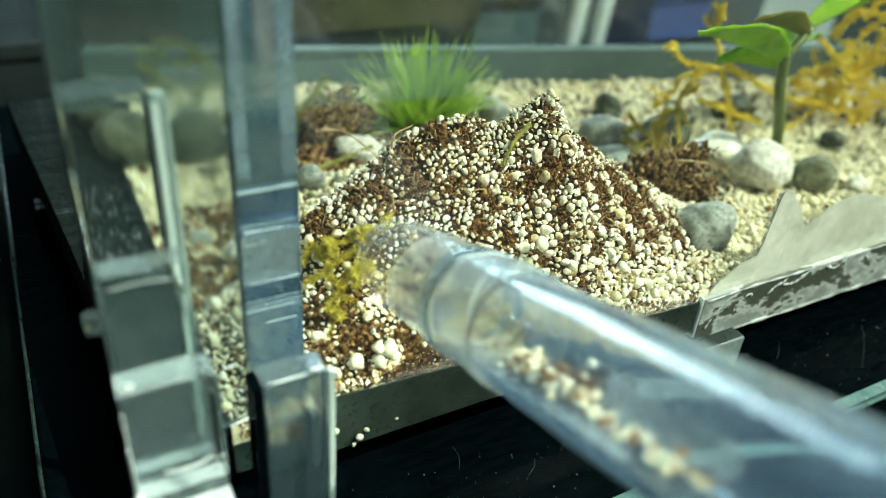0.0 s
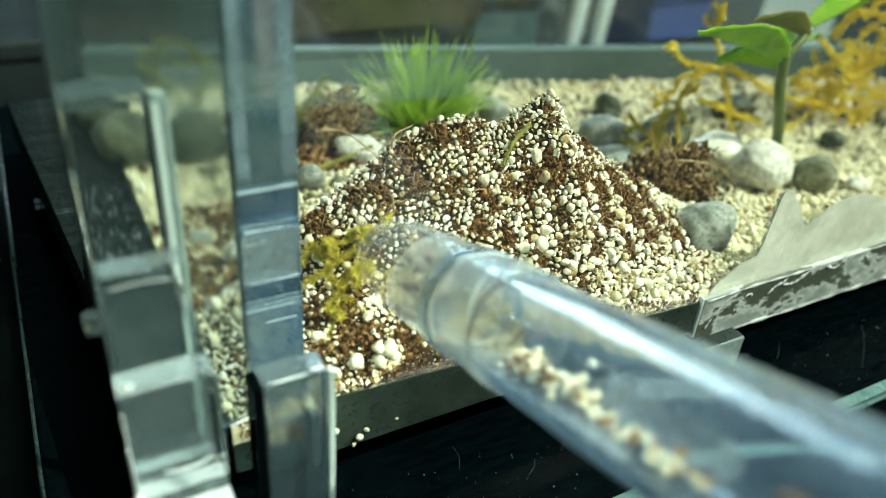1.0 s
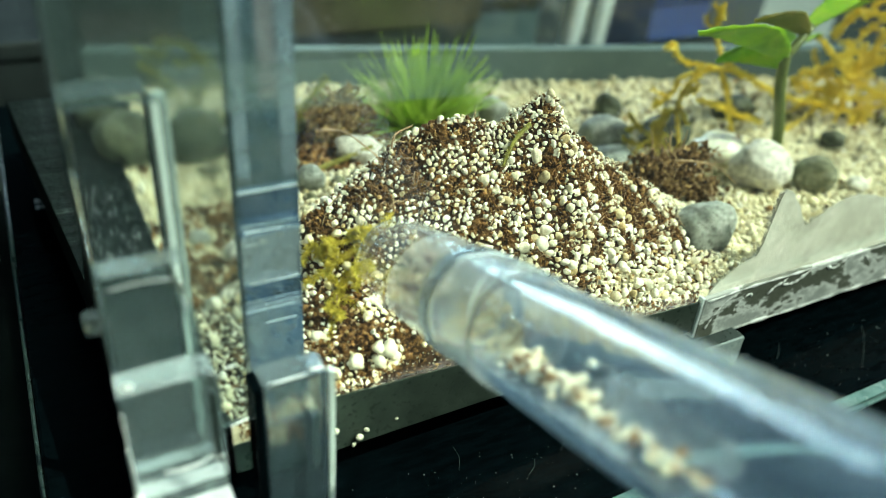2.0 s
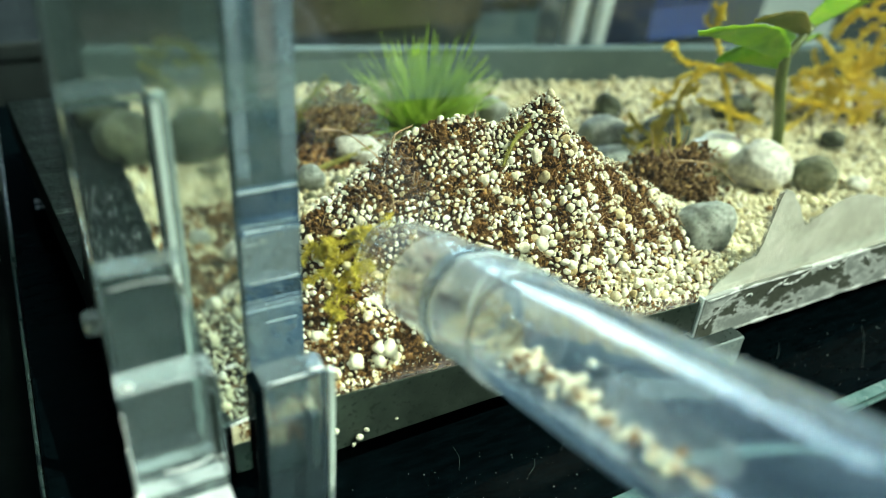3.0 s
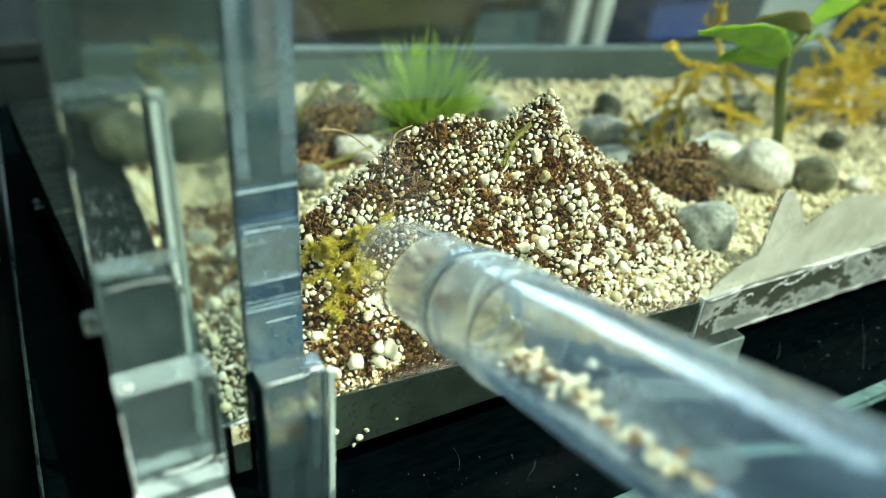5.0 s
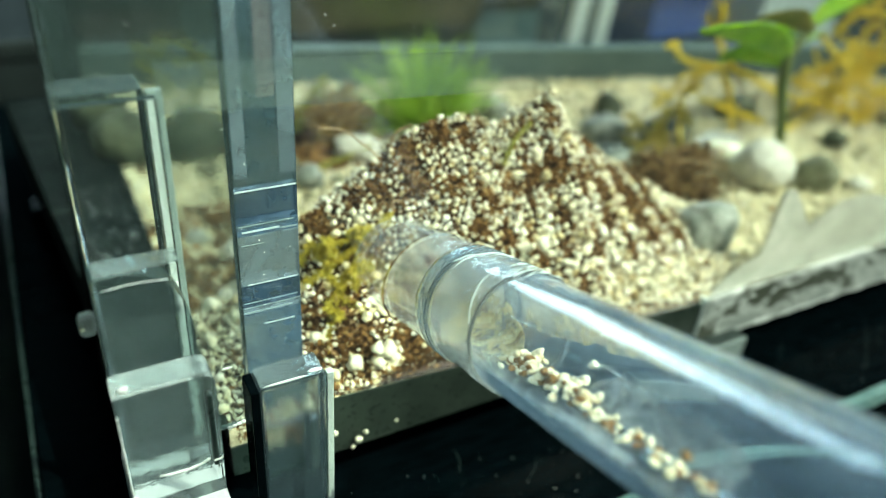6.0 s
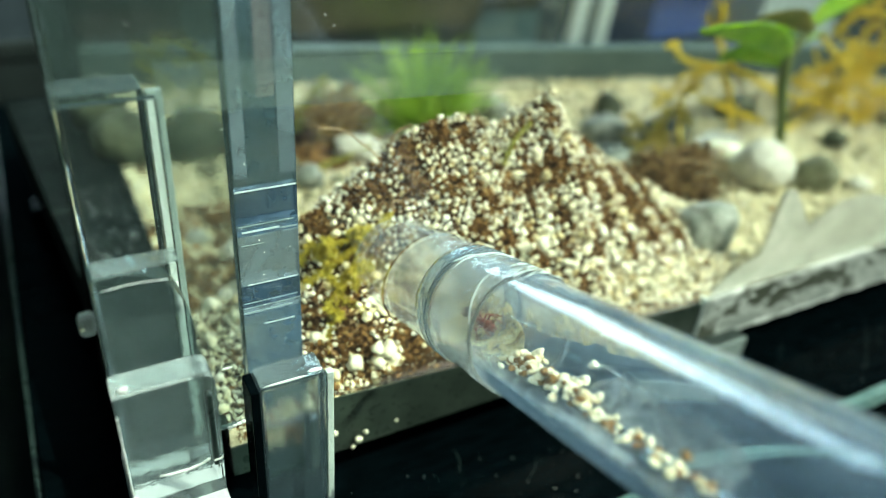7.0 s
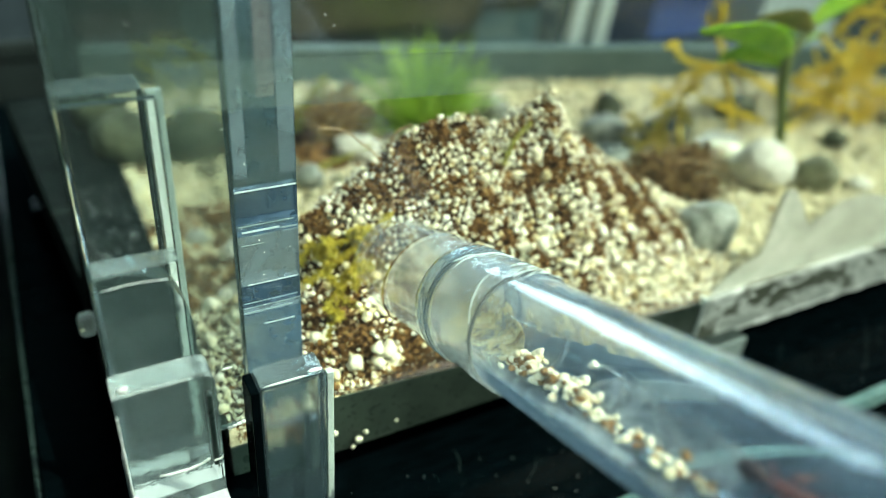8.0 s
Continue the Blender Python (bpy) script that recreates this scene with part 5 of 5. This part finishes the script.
def crazed(name, tones, least, most, scale=420, glow=0.45):
    """A film or crust, dried on or imitating refracted sand, broken up by holes, through which light shines."""
    m, t, p = nodes_of(name)
    n = noise_at(t, 900, 6.0, 0.7)
    col = ramp(t, n, list(zip((0.36, 0.47, 0.62), tones)))
    t.links.new(col, p.inputs["Base Color"])
    p.inputs["Roughness"].default_value = 0.4
    b = put(t, "Bump", [("Height", n)], Strength=0.8, Distance=0.0003)
    t.links.new(b.outputs[0], p.inputs["Normal"])
    lit = put(t, "MixShader", Fac=glow)
    t.links.new(p.outputs[0], lit.inputs[1])
    t.links.new(put(t, "BsdfTranslucent", [("Color", col)]).outputs[0], lit.inputs[2])
    hole = put(t, "MapRange", [("Value", noise_at(t, scale, 6.0, 0.75))])
    for key, value in (("From Min", 0.40), ("From Max", 0.62), ("To Min", least), ("To Max", most)):
        hole.inputs[key].default_value = value
    mx = put(t, "MixShader", [("Fac", hole.outputs[0])])
    t.links.new(put(t, "BsdfTransparent").outputs[0], mx.inputs[1])
    t.links.new(lit.outputs[0], mx.inputs[2])
    t.links.new(mx.outputs[0], t.nodes["Material Output"].inputs[0])
    return m


M_RESIDUE = crazed("grey_residue", ((0.40, 0.46, 0.46), (0.52, 0.58, 0.58), (0.66, 0.70, 0.70)), 0.02, 0.55, 260)
# tan of the sand bed as the tube refracts it, painted on a film
M_SAND_REFRACTION = crazed("sand_refraction", ((0.40, 0.32, 0.15), (0.58, 0.50, 0.27), (0.70, 0.64, 0.40)), 0.22, 0.85, 300)
M_CRACK = crazed("crazed_crust", ((0.22, 0.14, 0.05), (0.64, 0.54, 0.28), (0.80, 0.73, 0.48)), 0.12, 0.9)
film("crust_and_refraction", 0.6, 9.4, -22, 80, 5.1, M_CRACK, "crazed sandy crust inside the sleeve", TUBE_RI - 0.02).visible_shadow = False
# this tan film imitates the sand bed refracted by the tube wall
film("crust_and_refraction", 8.2, 22, 62, 110, 6.4, M_SAND_REFRACTION, "tan film imitating sand refracted in the tube", taper=0.9).visible_shadow = False
# glints and bright haze on the tube's lower edge, painted as a film
film("glint_film", 15.0, 22, -24, 2, 8.3, M_SCUFF_GLINT, "pale film imitating glints on the underside of the tube", TUBE_RO + 0.06).visible_shadow = False
film("residue", 16.0, 26, 20, 74, 3.3, M_RESIDUE, "hazy torn residue film").visible_shadow = False


SWIRL = random.Random(12)
for k in range(9):
    s0, a0 = SWIRL.uniform(16, 24), SWIRL.uniform(18, 60)
    w, h = SWIRL.uniform(1.0, 2.4), SWIRL.uniform(8, 18)
    turn0, arc = SWIRL.uniform(0, 6.3), SWIRL.uniform(2.0, 4.5)
    path = [in_tube(s0 + w * math.cos(turn0 + arc * u), a0 + h * math.sin(turn0 + arc * u), TUBE_RI - 0.09) for u in np.linspace(0, 1, 18)]
    bm = bmesh.new()
    tube_mesh(bm, path, [0.02 + 0.05 * math.sin(math.pi * i / 17) for i in range(18)], 5)
    part("residue_edge", bm, M_SCUFF_GLINT, tube, "pale curling edge of the residue", True, True)
for s0, a0, a1 in ((10.9, -60, 130), (11.4, -70, 60), (12.15, -80, 150), (13.6, 20, 120), (14.1, 30, 110)):
    path = [in_tube(s0 + 0.12 * math.sin(4 * u + s0), a0 + (a1 - a0) * u, TUBE_RO + 0.02) for u in np.linspace(0, 1, 30)]
    bm = bmesh.new()
    tube_mesh(bm, path, [0.02 + 0.02 * abs(noise.noise(p * 2)) for p in path], 5)
    part("tape_edge", bm, M_SCUFF_GLINT, tube, "rubbed edge of the tape", True, True)


# ---- things on the worktop behind ----
def simple_carton(label, x0, x1, y0, y1, z1, material, lid, deep=3):
    thing = tagged(new("carton"), label, "box")
    box("body", (x0, x1, y0, y1, -30, z1), material, thing, bevel=0.6)
    box("lid", (x0 - 0.8, x1 + 0.8, y0 - 0.8, y1 + 0.8, z1 + 0.05, z1 + deep), lid, thing, bevel=0.5)


simple_carton("black box with a deep tan cardboard lid on the worktop", 34, 78, 112, 150, -10, M_DARKBOX, M_TAN, 14)
simple_carton("dark green plastic box on the worktop", 81, 101, 120, 160, -10, M_GREENBOX, M_DARKBOX)
simple_carton("bright blue plastic box on the worktop", 131, 152, 112, 130, -9, M_BLUE, M_BLUE)
simple_carton("pale white plastic box on the worktop", 172, 206, 112, 150, -6, M_PALE, M_PALE)
simple_carton("black plastic box on the worktop", -26, -11, 105, 135, -8, M_DARKBOX, M_DARKBOX)
simple_carton("dull rose rubber box on the worktop", -4, 14, 118, 140, -4, M_PINK, M_DARKBOX)


def tilted_rod(label, foot, top, r):
    bm = bmesh.new()
    a, b = Vector(foot), Vector(top)
    tube_mesh(bm, [a, a.lerp(b, 0.02), a.lerp(b, 0.5), a.lerp(b, 0.98), b], [r * 0.8, r, r, r, r * 0.8], 14)
    return tagged(part("plastic_tube", bm, M_PALE, None, "", True), label, "tube", "tubes leaning behind")


tilted_rod("pale plastic test tube leaning on the worktop", (104, 112, -28), (117, 122, 8), 2.6)
tilted_rod("pale plastic test tube leaning on the worktop", (114, 114, -28), (127, 124, 8), 2.4)
tilted_rod("pale plastic test tube leaning on the worktop", (158, 126, -28), (162, 132, 10), 3.0)


# ---- ants ----
def ellipsoid(bm, at, size, seg=14):
    bmesh.ops.create_uvsphere(bm, u_segments=seg, v_segments=9, radius=1, matrix=Matrix.LocRotScale(at, None, size))


def ant(label, fore, hind):
    """An ant about four millimetres long, its head along +x, its feet at z 0."""
    thing = tagged(new("ant"), label, "ant", "ants in the tube")
    bm = bmesh.new()
    ellipsoid(bm, (1.45, 0, 0.62), (0.46, 0.42, 0.34))
    for sy in (-1, 1):
        path = curve_points([(1.78, sy * 0.12, 0.56), (2.0, sy * 0.16, 0.48), (2.08, sy * 0.04, 0.44)], 3)
        tube_mesh(bm, path, list(np.linspace(0.08, 0.03, len(path))), 5)
    head = part("head", bm, fore, thing, "", True)
    for sy in (-1, 1):
        bm = bmesh.new()
        ellipsoid(bm, (1.52, sy * 0.36, 0.70), (0.10, 0.06, 0.09), 8)
        part("eye", bm, M_ANT_DARK, head, "tiny dark eye", True)
        bm = bmesh.new()
        path = curve_points([(1.75, sy * 0.18, 0.72), (2.1, sy * 0.5, 1.0), (2.6, sy * 0.6, 0.72)], 4)
        tube_mesh(bm, path, list(np.linspace(0.05, 0.035, len(path))), 5)
        part("antenna", bm, fore, head, "", True)
    bm = bmesh.new()
    ellipsoid(bm, (0.72, 0, 0.66), (0.42, 0.29, 0.30))
    ellipsoid(bm, (0.20, 0, 0.60), (0.42, 0.24, 0.25))
    ellipsoid(bm, (-0.28, 0, 0.60), (0.16, 0.12, 0.20))
    part("thorax", bm, fore, thing, "", True)
    bm = bmesh.new()
    ellipsoid(bm, (-1.05, 0, 0.66), (0.72, 0.48, 0.44), 18)
    for k in range(3):
        ellipsoid(bm, (-0.78 - 0.3 * k, 0, 0.66), (0.20, 0.485 - 0.05 * k, 0.445 - 0.04 * k))
    part("abdomen", bm, hind, thing, "shiny dark abdomen", True)
    legs = []
    for k, (x, reach) in enumerate(((0.85, 0.75), (0.45, 0.0), (0.15, -0.8))):
        for sy in (-1, 1):
            bm = bmesh.new()
            path = curve_points([(0, 0, 0), (reach * 0.4, sy * 0.42, 0.26), (reach * 0.8, sy * 0.8, -0.28), (reach * 1.1, sy * 0.98, -0.5)], 4)
            tube_mesh(bm, path, list(np.linspace(0.07, 0.025, len(path))), 5)
            leg = part("leg", bm, fore, thing, "", True)
            leg.location = Vector((x, sy * 0.2, 0.52)) * MM
            legs.append((leg, (k + (sy > 0)) % 2))
    return thing, legs


def tube_pose(s, angle, heading):
    """Feet on the inner wall, head towards the viewer (1) or the mound (-1)."""
    at = in_tube(s, angle, TUBE_RI - 0.06)
    up = (in_tube(s, angle, 0) - at).normalized()
    fwd = TUBE_OUT * heading
    side = up.cross(fwd)
    m = Matrix((fwd, side, up)).transposed().to_4x4()
    m.translation = at * MM
    return m


def stride(leg, phase, start, end):
    """Swings a leg to and fro while its ant walks."""
    at = leg.location.copy()
    rows, t, k = [(0, Matrix.Translation(at))], start, 0
    while t <= end + 1e-6:
        if t > 0.01:
            rows.append((round(t, 2), Matrix.Translation(at) @ Matrix.Rotation(radians(22 if (k + phase) % 2 else -22), 4, "Z")))
        t, k = t + 0.1, k + 1
    rows.append((8, Matrix.Translation(at)) if rows[-1][0] < 7.95 else (8.1, Matrix.Translation(at)))
    walk(leg, rows)


ANT_1 = ant("yellowish brown ant walking through the clear tube", M_ANT_TAN, M_ANT_TAN)
ANT_2 = ant("dark ant walking out of the mound along the tube", M_ANT_DARK, M_ANT_DARK)
ANT_3 = ant("brownish ant walking up the tube to the mound", M_ANT_TAN, M_ANT_TAN)
ANT_4 = ant("red-brown ant with a dark abdomen walking out of the mound", M_ANT_RED, M_ANT_DARK)


def motions():
    """All that moves: the focus, four ants in the tube, and their legs."""
    walk(focus_point, [(t, Matrix.Translation(p)) for t, p in ((0, FAR_FOCUS), (4.75, FAR_FOCUS), (5.75, NEAR_FOCUS), (8, NEAR_FOCUS))])
    runs = ((ANT_1, 1, ((0, 15.2, 32), (0.1, 16.4, 28), (0.2, 17.8, 20), (0.3, 20, 10), (0.4, 22, 10), (0.5, 23.4, 12), (0.6, 25, 20), (0.7, 26.2, 27), (0.8, 27.2, 33), (0.9, 28.4, 38), (1.2, 34, 30), (1.8, 46, 10), (2.6, 62, 0), (8, 66, 0)), 0, 2.6),
            (ANT_2, 1, ((0, -4.5, 20), (2.6, -4.5, 20), (3.0, 0.5, 30), (3.3, 6.5, 43), (3.4, 8.6, 50), (3.5, 9.8, 52), (3.6, 10.2, 56), (3.7, 10.6, 60), (3.8, 12.2, 57), (3.9, 14.2, 54), (4.0, 20, 36), (4.1, 23.5, 29), (4.2, 26, 24), (4.5, 33, 20), (5.2, 48, 5), (6.2, 68, 0), (8, 72, 0)), 2.6, 6.2),
            (ANT_3, -1, ((0, 74, 0), (1.4, 74, 0), (2.8, 40, 20), (3.4, 31.5, 45), (3.5, 29.6, 42), (3.6, 24, 22), (3.7, 20.7, 17), (3.8, 18.6, 14), (3.9, 16.2, 18), (4.0, 12.8, 26), (4.3, 7.8, 34), (4.6, 3.9, 30), (5.2, -2, 10), (5.8, -5.5, 0), (8, -5.5, 0)), 1.4, 5.8),
            (ANT_4, 1, ((0, -5.2, 90), (6.0, -5.2, 90), (6.5, 1, 50), (6.8, 3.4, 33), (7.0, 4.6, 32), (7.1, 6.8, 39), (7.2, 9.4, 45), (7.3, 11, 56), (7.4, 13.6, 57), (7.5, 15, 53), (7.6, 16.4, 44), (7.7, 18.2, 54), (7.8, 21.6, 40), (7.9, 25.2, 27), (8, 27.6, 46)), 6.0, 8.0))
    for (thing, legs), heading, rows, start, end in runs:
        walk(thing, [(t, tube_pose(s, angle, heading)) for t, s, angle in rows])
        for leg, phase in legs:
            stride(leg, phase, start, end)


motions()
